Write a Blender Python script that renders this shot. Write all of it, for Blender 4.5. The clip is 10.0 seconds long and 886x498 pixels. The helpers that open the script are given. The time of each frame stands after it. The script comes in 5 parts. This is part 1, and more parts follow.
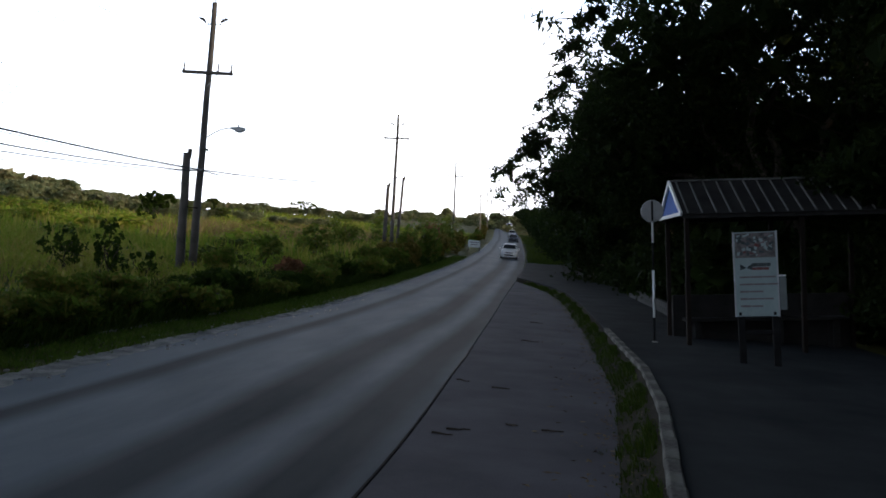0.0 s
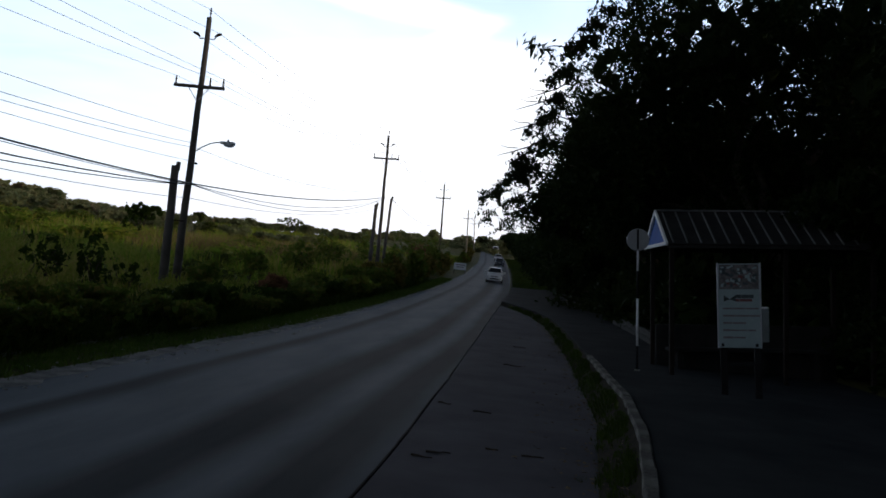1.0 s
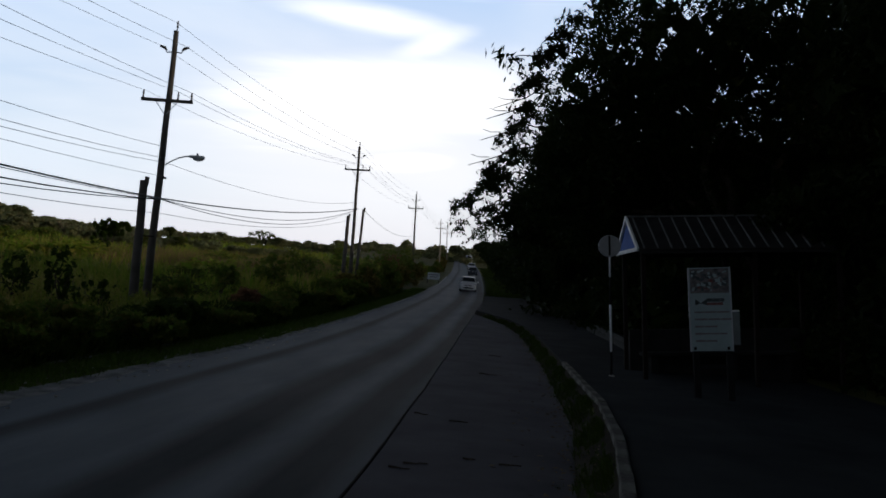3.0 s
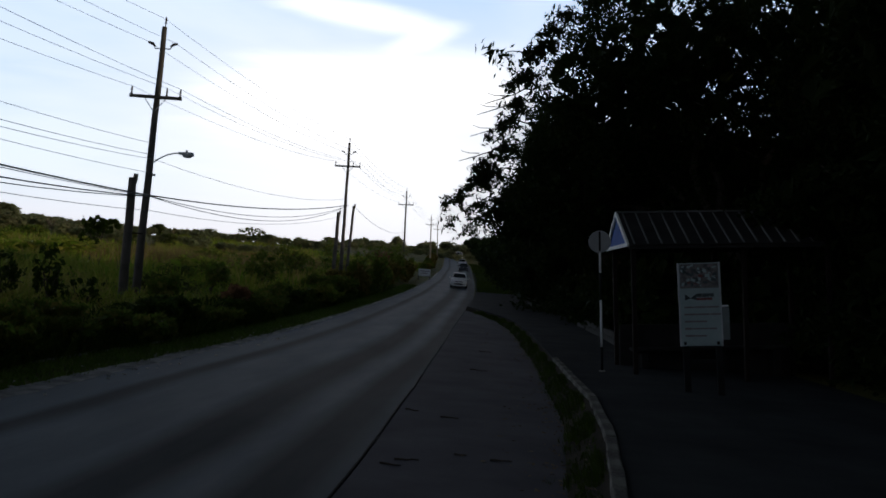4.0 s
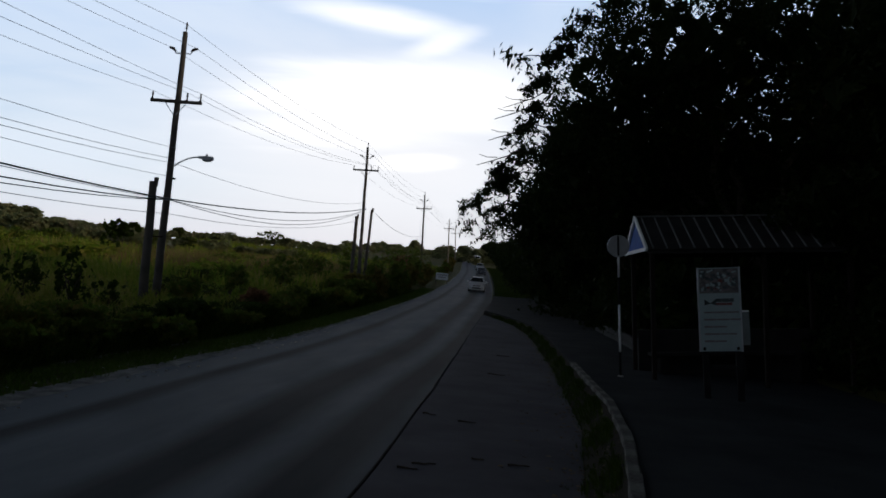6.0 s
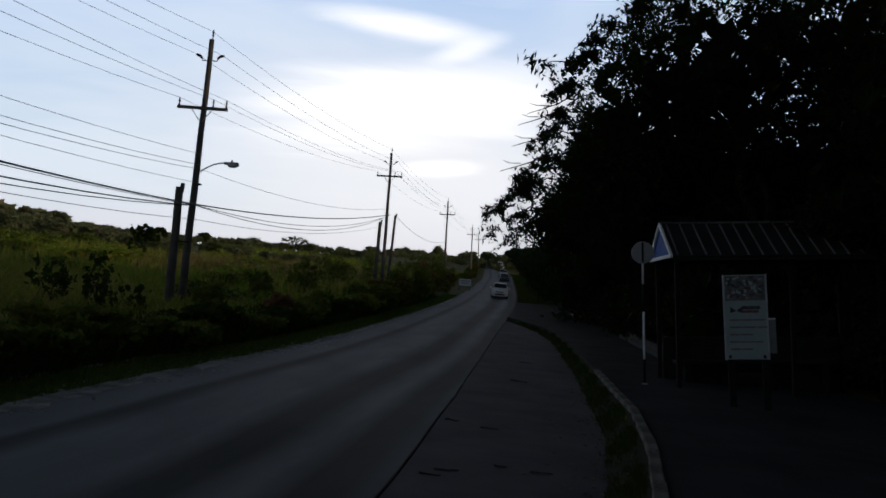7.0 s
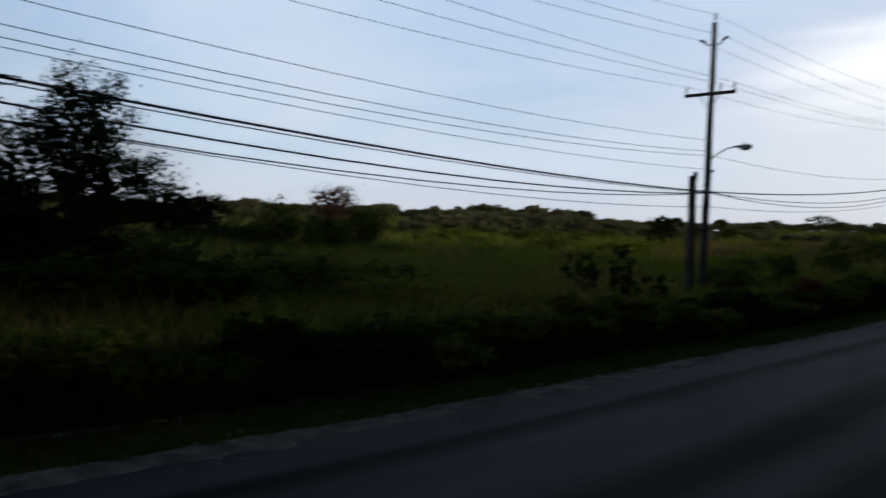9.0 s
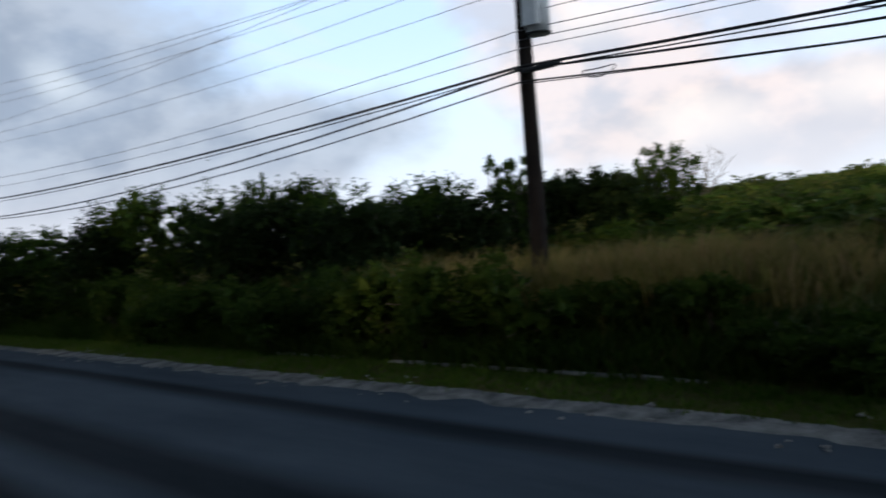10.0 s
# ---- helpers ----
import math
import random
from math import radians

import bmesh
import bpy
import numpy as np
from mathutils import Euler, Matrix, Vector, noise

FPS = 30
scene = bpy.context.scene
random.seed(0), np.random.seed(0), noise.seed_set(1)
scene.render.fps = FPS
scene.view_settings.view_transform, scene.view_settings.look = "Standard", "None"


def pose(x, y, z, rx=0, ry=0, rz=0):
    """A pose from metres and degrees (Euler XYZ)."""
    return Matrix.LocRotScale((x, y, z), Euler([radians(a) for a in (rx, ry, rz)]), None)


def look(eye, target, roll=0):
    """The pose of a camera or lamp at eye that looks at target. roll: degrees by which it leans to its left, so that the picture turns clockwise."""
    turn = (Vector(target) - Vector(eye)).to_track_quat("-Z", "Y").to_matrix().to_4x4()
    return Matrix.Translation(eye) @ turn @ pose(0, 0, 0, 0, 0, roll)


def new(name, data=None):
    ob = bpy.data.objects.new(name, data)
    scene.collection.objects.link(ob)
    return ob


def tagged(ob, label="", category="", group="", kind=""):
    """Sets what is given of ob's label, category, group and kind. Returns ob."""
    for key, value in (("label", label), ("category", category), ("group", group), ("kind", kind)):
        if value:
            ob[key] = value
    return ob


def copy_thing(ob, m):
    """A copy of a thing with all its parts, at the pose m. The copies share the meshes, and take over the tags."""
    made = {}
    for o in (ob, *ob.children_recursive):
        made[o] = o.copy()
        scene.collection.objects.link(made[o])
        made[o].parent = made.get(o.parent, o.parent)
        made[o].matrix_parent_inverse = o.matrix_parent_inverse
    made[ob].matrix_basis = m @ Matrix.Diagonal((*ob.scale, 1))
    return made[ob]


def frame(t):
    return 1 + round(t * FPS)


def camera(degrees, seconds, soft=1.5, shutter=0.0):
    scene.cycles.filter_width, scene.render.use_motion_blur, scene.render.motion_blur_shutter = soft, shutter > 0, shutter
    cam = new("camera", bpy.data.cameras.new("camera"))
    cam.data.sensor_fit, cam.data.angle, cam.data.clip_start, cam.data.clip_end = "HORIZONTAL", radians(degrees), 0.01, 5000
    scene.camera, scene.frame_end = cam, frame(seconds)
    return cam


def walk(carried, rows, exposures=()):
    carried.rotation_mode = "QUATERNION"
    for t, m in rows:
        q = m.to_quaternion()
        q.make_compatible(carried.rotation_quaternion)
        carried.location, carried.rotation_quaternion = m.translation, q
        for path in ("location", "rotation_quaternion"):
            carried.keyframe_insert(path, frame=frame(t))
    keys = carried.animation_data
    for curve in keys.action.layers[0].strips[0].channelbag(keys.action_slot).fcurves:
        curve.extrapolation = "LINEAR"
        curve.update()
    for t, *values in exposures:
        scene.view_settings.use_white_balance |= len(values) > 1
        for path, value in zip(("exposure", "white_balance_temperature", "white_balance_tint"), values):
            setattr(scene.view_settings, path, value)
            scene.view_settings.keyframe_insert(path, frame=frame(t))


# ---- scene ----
EYE = (0.0, 0.0, 2.15)

# ---- camera ----
cam = camera(57.59, 10.0, soft=1.7, shutter=0.12)
# seconds, yaw, pitch, roll
TURNS = [
    (0.0, 0.00, 0.50, -4.40),
    (0.5, -0.31, 1.71, -5.71),
    (1.0, -1.04, 2.14, -6.27),
    (1.5, -1.52, 2.45, -5.88),
    (2.0, -1.72, 2.89, -5.66),
    (2.5, -2.27, 3.09, -5.32),
    (4.0, -3.57, 2.82, -4.78),
    (4.5, -3.00, 3.60, -5.23),
    (5.0, -2.57, 2.60, -5.42),
    (5.2, -2.95, 2.05, -5.45),
    (6.5, -1.46, 3.44, -4.93),
    (7.0, -0.67, 3.27, -5.29),
    (7.5, -0.50, 3.10, -5.18),
    (8.0, 1.21, 3.08, -5.55),
    (8.5, 8.11, 2.67, -5.37),
    (8.6, 11.27, 2.22, -5.87),
    (8.8, 20.62, 1.03, -5.43),
    (9.0, 35.10, 0.00, -2.30),
    (9.1, 43.37, -0.88, -2.64),
    (9.2, 52.03, -1.06, -1.92),
    (9.3, 61.25, -0.92, -1.09),
    (9.4, 70.51, -1.31, -0.88),
    (9.6, 88.40, -1.84, 1.52),
    (9.8, 106.59, -2.38, 4.15),
    (10.0, 123.95, -1.88, 5.58),
]
# seconds, stops, kelvin, tint
EXPOSURES = [(0.0, 0.78, 6150, 9), (0.5, -0.26, 6050, 8), (1.0, -0.45, 6100, 8), (1.5, -0.56, 6150, 8), (2.0, -0.78, 6200, 8), (2.7, -0.88, 6200, 8), (4.0, -0.74, 6200, 8), (4.5, -0.91, 6200, 8), (5.2, -0.92, 6200, 8), (6.5, -0.92, 6200, 8),
             (7.0, -0.98, 6200, 8), (8.0, -1.04, 6150, 7), (8.5, -1.34, 6150, 7), (9.0, -1.14, 5950, 6), (9.3, -0.28, 5950, 5), (9.6, 0.36, 6400, 8), (10.0, 0.64, 6000, 6)]
walk(cam, [(t, pose(*EYE, 90 + pitch, roll, yaw)) for t, yaw, pitch, roll in TURNS], EXPOSURES)

# ---- world and sun ----
SUN_AZ, SUN_EL = -100.0, 9.0  # degrees; azimuth counted to the left of straight ahead
GLOW_AZ, GLOW_EL = -2.0, 12.0  # where the thin cloud glows most


def direction(az, el):
    a, e = radians(az), radians(el)
    return Vector((-math.sin(a) * math.cos(e), math.cos(a) * math.cos(e), math.sin(e)))


class Nodes:
    """Short hand for building a node tree."""

    def __init__(self, tree):
        self.tree = tree
        tree.nodes.clear()

    def add(self, kind, ins=None, operation="", blend_type="", interpolation_type="", clamped=False):
        n = self.tree.nodes.new(kind)
        if operation:
            n.operation = operation
        if blend_type:
            n.data_type, n.blend_type = "RGBA", blend_type
        if interpolation_type:
            n.interpolation_type = interpolation_type
        if clamped:
            n.use_clamp = True
        for k, v in (ins or {}).items():
            if isinstance(v, bpy.types.NodeSocket):
                self.tree.links.new(v, n.inputs[k])
            else:
                n.inputs[k].default_value = v
        return n

    def math(self, op, a, b=0.0, c=0.0, clamp=False):
        return self.add("ShaderNodeMath", {0: a, 1: b, 2: c}, operation=op, clamped=clamp).outputs[0]

    def ramp(self, fac, stops, interpolation="LINEAR"):
        n = self.add("ShaderNodeValToRGB", {0: fac})
        n.color_ramp.interpolation = interpolation
        full = [(p, c if len(c) == 4 else (*c, 1)) for p, c in stops]
        ends = n.color_ramp.elements
        ends[0].position, ends[0].color = full[0]
        ends[1].position, ends[1].color = full[-1]
        for p, c in full[1:-1]:
            ends.new(p).color = c
        return n.outputs[0]

    def mix(self, fac, a, b, blend="MIX"):
        return self.add("ShaderNodeMix", {0: fac, 6: a, 7: b}, blend_type=blend).outputs[2]

    def noise(self, vec, scale, detail=4.0, rough=0.55, distortion=0.0):
        ins = {"Scale": scale, "Detail": detail, "Roughness": rough, "Distortion": distortion}
        if vec is not None:
            ins["Vector"] = vec
        return self.add("ShaderNodeTexNoise", ins).outputs[0]


def grey(v):
    return (v, v, v, 1)


world = bpy.data.worlds.new("evening_sky")
world.use_nodes = True
scene.world = world
w = Nodes(world.node_tree)
sky = w.add("ShaderNodeTexSky")
sky.sky_type, sky.sun_disc = "NISHITA", False
sky.sun_elevation, sky.sun_rotation = radians(SUN_EL), radians(-SUN_AZ)
sky.air_density, sky.dust_density, sky.ozone_density = 1.0, 0.6, 2.0
way = w.add("ShaderNodeTexCoord").outputs["Generated"]
split = w.add("ShaderNodeSeparateXYZ", {0: way})
up = split.outputs[2]
turn_ = w.math("MULTIPLY", w.math("ARCTAN2", w.math("MULTIPLY", split.outputs[0], -1.0), split.outputs[1]), 57.2958)
lift_ = w.math("MULTIPLY", w.math("ARCSINE", up), 57.2958)


def span(value, a, b, lo=0.0, hi=1.0):
    return w.add("ShaderNodeMapRange", {0: value, 1: a, 2: b, 3: lo, 4: hi}, interpolation_type="SMOOTHSTEP").outputs[0]


# the clouds lie on a flat sheet: the nearer the horizon, the closer together
flat = w.math("ADD", w.math("MAXIMUM", up, 0.0), 0.16)
sheet = w.add("ShaderNodeCombineXYZ", {0: w.math("DIVIDE", split.outputs[0], flat), 1: w.math("DIVIDE", split.outputs[1], flat), 2: 0.0}).outputs[0]
stretched = w.add("ShaderNodeMapping", {0: sheet, 1: (0.35, 1.9, 0.0), 2: (0, 0, 0.5), 3: (0.55, 0.8, 1.0)}).outputs[0]
cloud = w.noise(stretched, 0.95, 7.0, 0.5, 0.35)
streak = w.noise(w.add("ShaderNodeMapping", {0: sheet, 1: (3.1, 0.2, 0.0), 2: (0, 0, 1.2), 3: (0.4, 1.5, 1.0)}).outputs[0], 2.2, 6.0, 0.55, 0.4)
billow = w.noise(w.add("ShaderNodeMapping", {0: way, 1: (0.9, 0.35, 0.2), 3: (1.0, 1.0, 1.6)}).outputs[0], 4.2, 6.0, 0.58, 0.2)
curl = w.noise(w.add("ShaderNodeMapping", {0: way, 1: (2.3, 1.1, 0.0), 3: (1.0, 1.0, 1.5)}).outputs[0], 8.0, 5.0, 0.55)


def cloud_bank(az, el, wide, high, tilt, fray, soft, edge):
    """How much of a cloud lies in a direction: an oval about (az, el), its rim frayed by a noise."""
    da, de = w.math("SUBTRACT", turn_, az), w.math("SUBTRACT", lift_, el)
    c, s_ = math.cos(radians(tilt)), math.sin(radians(tilt))
    u = w.math("DIVIDE", w.math("ADD", w.math("MULTIPLY", da, c), w.math("MULTIPLY", de, s_)), wide)
    v = w.math("DIVIDE", w.math("SUBTRACT", w.math("MULTIPLY", de, c), w.math("MULTIPLY", da, s_)), high)
    r = w.math("SQRT", w.math("ADD", w.math("MULTIPLY", u, u), w.math("MULTIPLY", v, v)))
    r = w.math("ADD", r, w.math("MULTIPLY", w.math("SUBTRACT", edge, 0.5), fray))
    return span(r, 1.0 + soft, 1.0 - soft)


towards = w.add("ShaderNodeVectorMath", {0: way, 1: tuple(direction(GLOW_AZ, GLOW_EL))}, operation="DOT_PRODUCT").outputs["Value"]
away = span(towards, 0.62, -0.05)
# pale blue evening air, whiter low down
clear = w.mix(span(up, 0.05, 0.34), (1.44, 1.60, 1.76, 1), (1.06, 1.36, 1.86, 1))
clear_back = w.mix(span(up, 0.05, 0.30), (0.66, 0.74, 0.87, 1), (0.49, 0.63, 0.86, 1))
clear = w.mix(away, clear, clear_back)
clear = w.mix(0.12, clear, w.mix(1.0, sky.outputs[0], grey(0.10), "MULTIPLY"))
# thin streaked veil
veil = w.math("MAXIMUM", span(cloud, 0.42, 0.64, 0.0, 0.62), span(streak, 0.46, 0.66, 0.0, 0.35))
colour = w.mix(veil, clear, w.mix(away, (1.62, 1.68, 1.80, 1), (0.58, 0.60, 0.66, 1)))
# the sheet of cloud that the low sun lights from behind, a hooked wisp above it and a shred below
GLOWING = (2.45, 2.32, 2.25, 1)
colour = w.mix(w.math("MULTIPLY", cloud_bank(2.0, 8.5, 15.0, 7.5, 0, 0.8, 0.8, cloud), 0.7), colour, (1.98, 1.86, 1.82, 1))
colour = w.mix(cloud_bank(2.6, 13.1, 10.0, 2.5, -8, 2.0, 0.62, streak), colour, GLOWING)
colour = w.mix(w.math("MULTIPLY", cloud_bank(3.6, 18.25, 4.6, 0.75, 3, 2.2, 0.75, streak), 0.8), colour, GLOWING)
colour = w.mix(w.math("MULTIPLY", cloud_bank(-0.5, 17.1, 2.2, 0.6, -20, 1.8, 0.8, streak), 0.6), colour, GLOWING)
colour = w.mix(w.math("MULTIPLY", cloud_bank(0.4, 8.9, 2.4, 0.55, -6, 1.2, 0.6, streak), 0.7), colour, GLOWING)
# heaped clouds over the hills, away from the sunset: pink where lit, grey below
heap_tone = w.mix(span(curl, 0.40, 0.60), (0.46, 0.43, 0.45, 1), (0.68, 0.56, 0.52, 1))
for az, el, wide, high, tilt, much in ((99, 5.0, 13, 3.4, -6, 0.9), (100.5, 15.0, 7.5, 5.5, 12, 0.62), (112, 9.0, 8.5, 5.2, 20, 0.85), (117, 15.5, 5.0, 4.0, 0, 0.7), (76, 6.0, 8.0, 2.2, -5, 0.5), (60, 5.5, 8.0, 2.0, 3, 0.3)):
    colour = w.mix(w.math("MULTIPLY", cloud_bank(az, el, wide, high, tilt, 1.7, 0.30, billow), much), colour, heap_tone)
for az, el in ((95.5, 6.2), (105.5, 5.0), (112.5, 13.0)):
    colour = w.mix(w.math("MULTIPLY", cloud_bank(az, el, 2.8, 1.5, 0, 2.4, 0.9, billow), 0.55), colour, (0.86, 0.74, 0.66, 1))
# a grey bank of cloud beyond the thicket, with a bright rent
grey_tone = w.mix(span(curl, 0.38, 0.62), (0.24, 0.27, 0.33, 1), (0.36, 0.38, 0.43, 1))
for az, el, wide, high, tilt, much in ((150, 9.0, 12.5, 8.0, -28, 0.92), (138, 5.5, 12, 4.2, -6, 0.85), (157, 14, 8, 7, 0, 0.8)):
    colour = w.mix(w.math("MULTIPLY", cloud_bank(az, el, wide, high, tilt, 1.5, 0.30, billow), much), colour, grey_tone)
colour = w.mix(w.math("MULTIPLY", cloud_bank(148.6, 11.2, 1.8, 1.2, 40, 2.2, 0.8, billow), 0.7), colour, (0.55, 0.57, 0.60, 1))
colour = w.mix(span(up, 0.0, 0.12, 0.75, 0.0), colour, w.mix(away, (1.58, 1.42, 1.44, 1), (0.60, 0.57, 0.59, 1)))
# dusk: the unseen dome darkens towards the zenith to cut the overhead light
dome = span(up, 0.37, 0.50, 1.0, 0.03)
back = w.add("ShaderNodeBackground", {0: w.mix(1.0, colour, w.add("ShaderNodeCombineXYZ", {0: dome, 1: dome, 2: dome}).outputs[0], "MULTIPLY"), 1: 1.0})
w.add("ShaderNodeOutputWorld", {0: back.outputs[0]})

sun = new("sun", bpy.data.lights.new("sun", "SUN"))
sun.data.energy, sun.data.angle, sun.data.color = 2.0, radians(3), (1.0, 0.80, 0.58)
sun.matrix_world = look(direction(SUN_AZ, SUN_EL) * 100, (0, 0, 0))


# ---- materials ----
def material(name):
    m = bpy.data.materials.new(name)
    m.use_nodes = True
    return m, Nodes(m.node_tree)


def finish(n, colour, rough=0.8, metal=0.0, bump=None, strength=0.3, distance=0.02, spec=0.3):
    ins = {"Base Color": colour, "Roughness": rough, "Metallic": metal, "Specular IOR Level": spec}
    if bump is not None:
        ins["Normal"] = n.add("ShaderNodeBump", {"Height": bump, "Strength": strength, "Distance": distance}).outputs[0]
    n.add("ShaderNodeOutputMaterial", {0: n.add("ShaderNodeBsdfPrincipled", ins).outputs[0]})


def plain(name, dark, light, rough=0.7, metal=0.0, scale=6.0, fine=60.0, bump=0.2, spec=0.3):
    """A surface between two colours, blotched at a large and a fine scale."""
    m, n = material(name)
    at = n.add("ShaderNodeTexCoord").outputs["Object"]
    a, b = n.noise(at, scale, 5), n.noise(at, fine, 3)
    fac = n.math("ADD", n.math("MULTIPLY", a, 0.7), n.math("MULTIPLY", b, 0.3))
    finish(n, n.ramp(fac, [(0.32, dark), (0.68, light)]), rough, metal, b, bump, 0.01, spec)
    return m


def leafy(name, stops, rough=0.6):
    """Leaves or blades: each island has a tone of its own."""
    m, n = material(name)
    tone = n.add("ShaderNodeNewGeometry").outputs["Random Per Island"]
    at = n.add("ShaderNodeTexCoord").outputs["Object"]
    big = n.noise(at, 0.12, 4, 0.6)
    fac = n.math("ADD", n.math("MULTIPLY", tone, 0.45), n.math("MULTIPLY", n.math("SUBTRACT", big, 0.22), 0.95), clamp=True)
    col = n.ramp(fac, stops)
    diff = n.add("ShaderNodeBsdfPrincipled", {"Base Color": col, "Roughness": rough, "Specular IOR Level": 0.06})
    trans = n.add("ShaderNodeBsdfTranslucent", {0: col})
    n.add("ShaderNodeOutputMaterial", {0: n.add("ShaderNodeMixShader", {0: 0.4, 1: diff.outputs[0], 2: trans.outputs[0]}).outputs[0]})
    return m


def road_material():
    m, n = material("worn_asphalt")
    lane = n.add("ShaderNodeUVMap")
    lane.uv_map = "lane"
    uv = lane.outputs[0]
    at = n.add("ShaderNodeTexCoord").outputs["Object"]
    s = n.add("ShaderNodeSeparateXYZ", {0: uv})
    wob = n.noise(n.add("ShaderNodeMapping", {0: uv, 3: (0.06, 0.25, 1)}).outputs[0], 1.0, 3)
    across = n.math("DIVIDE", n.math("ADD", s.outputs[1], n.math("MULTIPLY", n.math("SUBTRACT", wob, 0.5), 0.35)), 10.0)
    bands = n.ramp(across, [(0.0, grey(0.95)), (0.103, grey(1.0)), (0.124, grey(0.28)), (0.143, grey(0.34)), (0.178, grey(0.98)), (0.297, grey(1.0)),
                            (0.347, grey(0.29)), (0.392, grey(0.28)), (0.442, grey(0.96)), (0.456, grey(0.98)), (0.496, grey(0.28)), (0.538, grey(0.34)), (0.566, grey(0.72)), (1.0, grey(0.72))])
    big = n.noise(n.add("ShaderNodeMapping", {0: uv, 3: (0.25, 1, 1)}).outputs[0], 0.9, 5, 0.6)
    fine = n.noise(at, 90, 3)
    tone = n.ramp(n.math("ADD", n.math("MULTIPLY", big, 0.75), n.math("MULTIPLY", fine, 0.25)), [(0.3, (0.032, 0.049, 0.066)), (0.7, (0.066, 0.092, 0.118))])
    sheen = n.math("MULTIPLY", n.math("MULTIPLY", bands, big), 0.22)
    finish(n, n.mix(1.0, tone, bands, "MULTIPLY"), 0.72, 0, fine, 0.3, 0.004, sheen)
    return m


def terrain_material():
    m, n = material("rough_grass_soil")
    at = n.add("ShaderNodeTexCoord").outputs["Object"]
    big, mid, fine = n.noise(at, 0.05, 4), n.noise(at, 0.6, 5), n.noise(at, 14, 4)
    fac = n.math("ADD", n.math("MULTIPLY", big, 0.4), n.math("ADD", n.math("MULTIPLY", mid, 0.35), n.math("MULTIPLY", fine, 0.25)))
    col = n.ramp(fac, [(0.30, (0.032, 0.038, 0.012)), (0.45, (0.075, 0.088, 0.020)), (0.58, (0.13, 0.115, 0.035)), (0.72, (0.19, 0.125, 0.06))])
    finish(n, col, 0.95, 0, n.math("ADD", mid, fine), 0.8, 0.12, 0.1)
    return m


ROAD = road_material()
TERRAIN = terrain_material()
BAY = plain("bay_asphalt", (0.074, 0.070, 0.079), (0.142, 0.131, 0.146), 0.9, 0, 0.7, 70, 0.35, 0.06)
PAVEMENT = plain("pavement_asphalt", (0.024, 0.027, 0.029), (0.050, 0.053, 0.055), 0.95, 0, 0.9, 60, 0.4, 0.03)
CONCRETE = plain("weathered_concrete", (0.20, 0.19, 0.17), (0.42, 0.40, 0.36), 0.9, 0, 2.5, 50, 0.4)
GRAVEL = plain("road_edge_gravel", (0.070, 0.070, 0.072), (0.38, 0.37, 0.34), 0.95, 0, 3, 38, 0.6, 0.05)
SOIL = plain("dark_soil", (0.012, 0.011, 0.009), (0.040, 0.034, 0.024), 0.95, 0, 3, 40, 0.6, 0.03)
TAR = plain("tar_seal", (0.006, 0.006, 0.007), (0.018, 0.018, 0.018), 0.95, 0, 4, 60, 0.3, 0.05)
POLE_WOOD = plain("grey_pole_wood", (0.045, 0.039, 0.033), (0.15, 0.13, 0.11), 0.85, 0, 1.2, 40, 0.5)
PALE_WOOD = plain("pale_pole_wood", (0.20, 0.16, 0.11), (0.38, 0.31, 0.23), 0.85, 0, 1.2, 40, 0.5)
# set darker for the shelter posts, whose shade is in this colour
DARK_WOOD = plain("creosoted_shaded_wood", (0.010, 0.008, 0.007), (0.030, 0.023, 0.019), 0.9, 0, 1.5, 40, 0.5, 0.08)
BARK = plain("bark", (0.03, 0.024, 0.018), (0.10, 0.08, 0.06), 0.95, 0, 3, 30, 0.8)
DRY_BARK = plain("dry_twigs", (0.10, 0.075, 0.05), (0.22, 0.17, 0.12), 0.95, 0, 3, 30, 0.4)
STEEL = plain("galvanised_steel", (0.30, 0.31, 0.32), (0.50, 0.51, 0.52), 0.45, 0.7, 5, 60, 0.1)
LAMP_GREY = plain("lamp_housing", (0.33, 0.34, 0.35), (0.5, 0.5, 0.5), 0.5, 0.2, 6, 60, 0.1)
PORCELAIN = plain("brown_porcelain", (0.05, 0.035, 0.03), (0.12, 0.09, 0.08), 0.25, 0, 6, 40, 0.1)
CABLE = plain("black_cable", (0.012, 0.012, 0.013), (0.03, 0.03, 0.03), 0.6, 0, 6, 40, 0.1)
CONDUCTOR = plain("dull_conductor", (0.10, 0.10, 0.105), (0.20, 0.20, 0.20), 0.5, 0.3, 6, 40, 0.1)
TANK = plain("transformer_paint", (0.42, 0.42, 0.40), (0.62, 0.62, 0.60), 0.5, 0, 3, 40, 0.1)
WHITE = plain("white_paint", (0.62, 0.62, 0.60), (0.82, 0.82, 0.80), 0.5, 0, 3, 50, 0.1)
BLACK = plain("black_paint", (0.008, 0.008, 0.008), (0.022, 0.022, 0.022), 0.8, 0, 4, 50, 0.1, 0.08)
BLUE = plain("blue_paint", (0.018, 0.055, 0.24), (0.03, 0.10, 0.34), 0.7, 0, 2, 40, 0.1)
# sheet darkened in colour for the trees' shade; ribs left lighter
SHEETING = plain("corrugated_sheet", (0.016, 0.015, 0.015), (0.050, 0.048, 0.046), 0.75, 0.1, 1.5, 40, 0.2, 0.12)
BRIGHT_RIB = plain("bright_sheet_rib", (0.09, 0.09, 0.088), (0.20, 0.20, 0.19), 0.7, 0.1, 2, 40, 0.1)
DISC = plain("sign_face", (0.20, 0.20, 0.20), (0.32, 0.32, 0.31), 0.6, 0, 3, 40, 0.1)
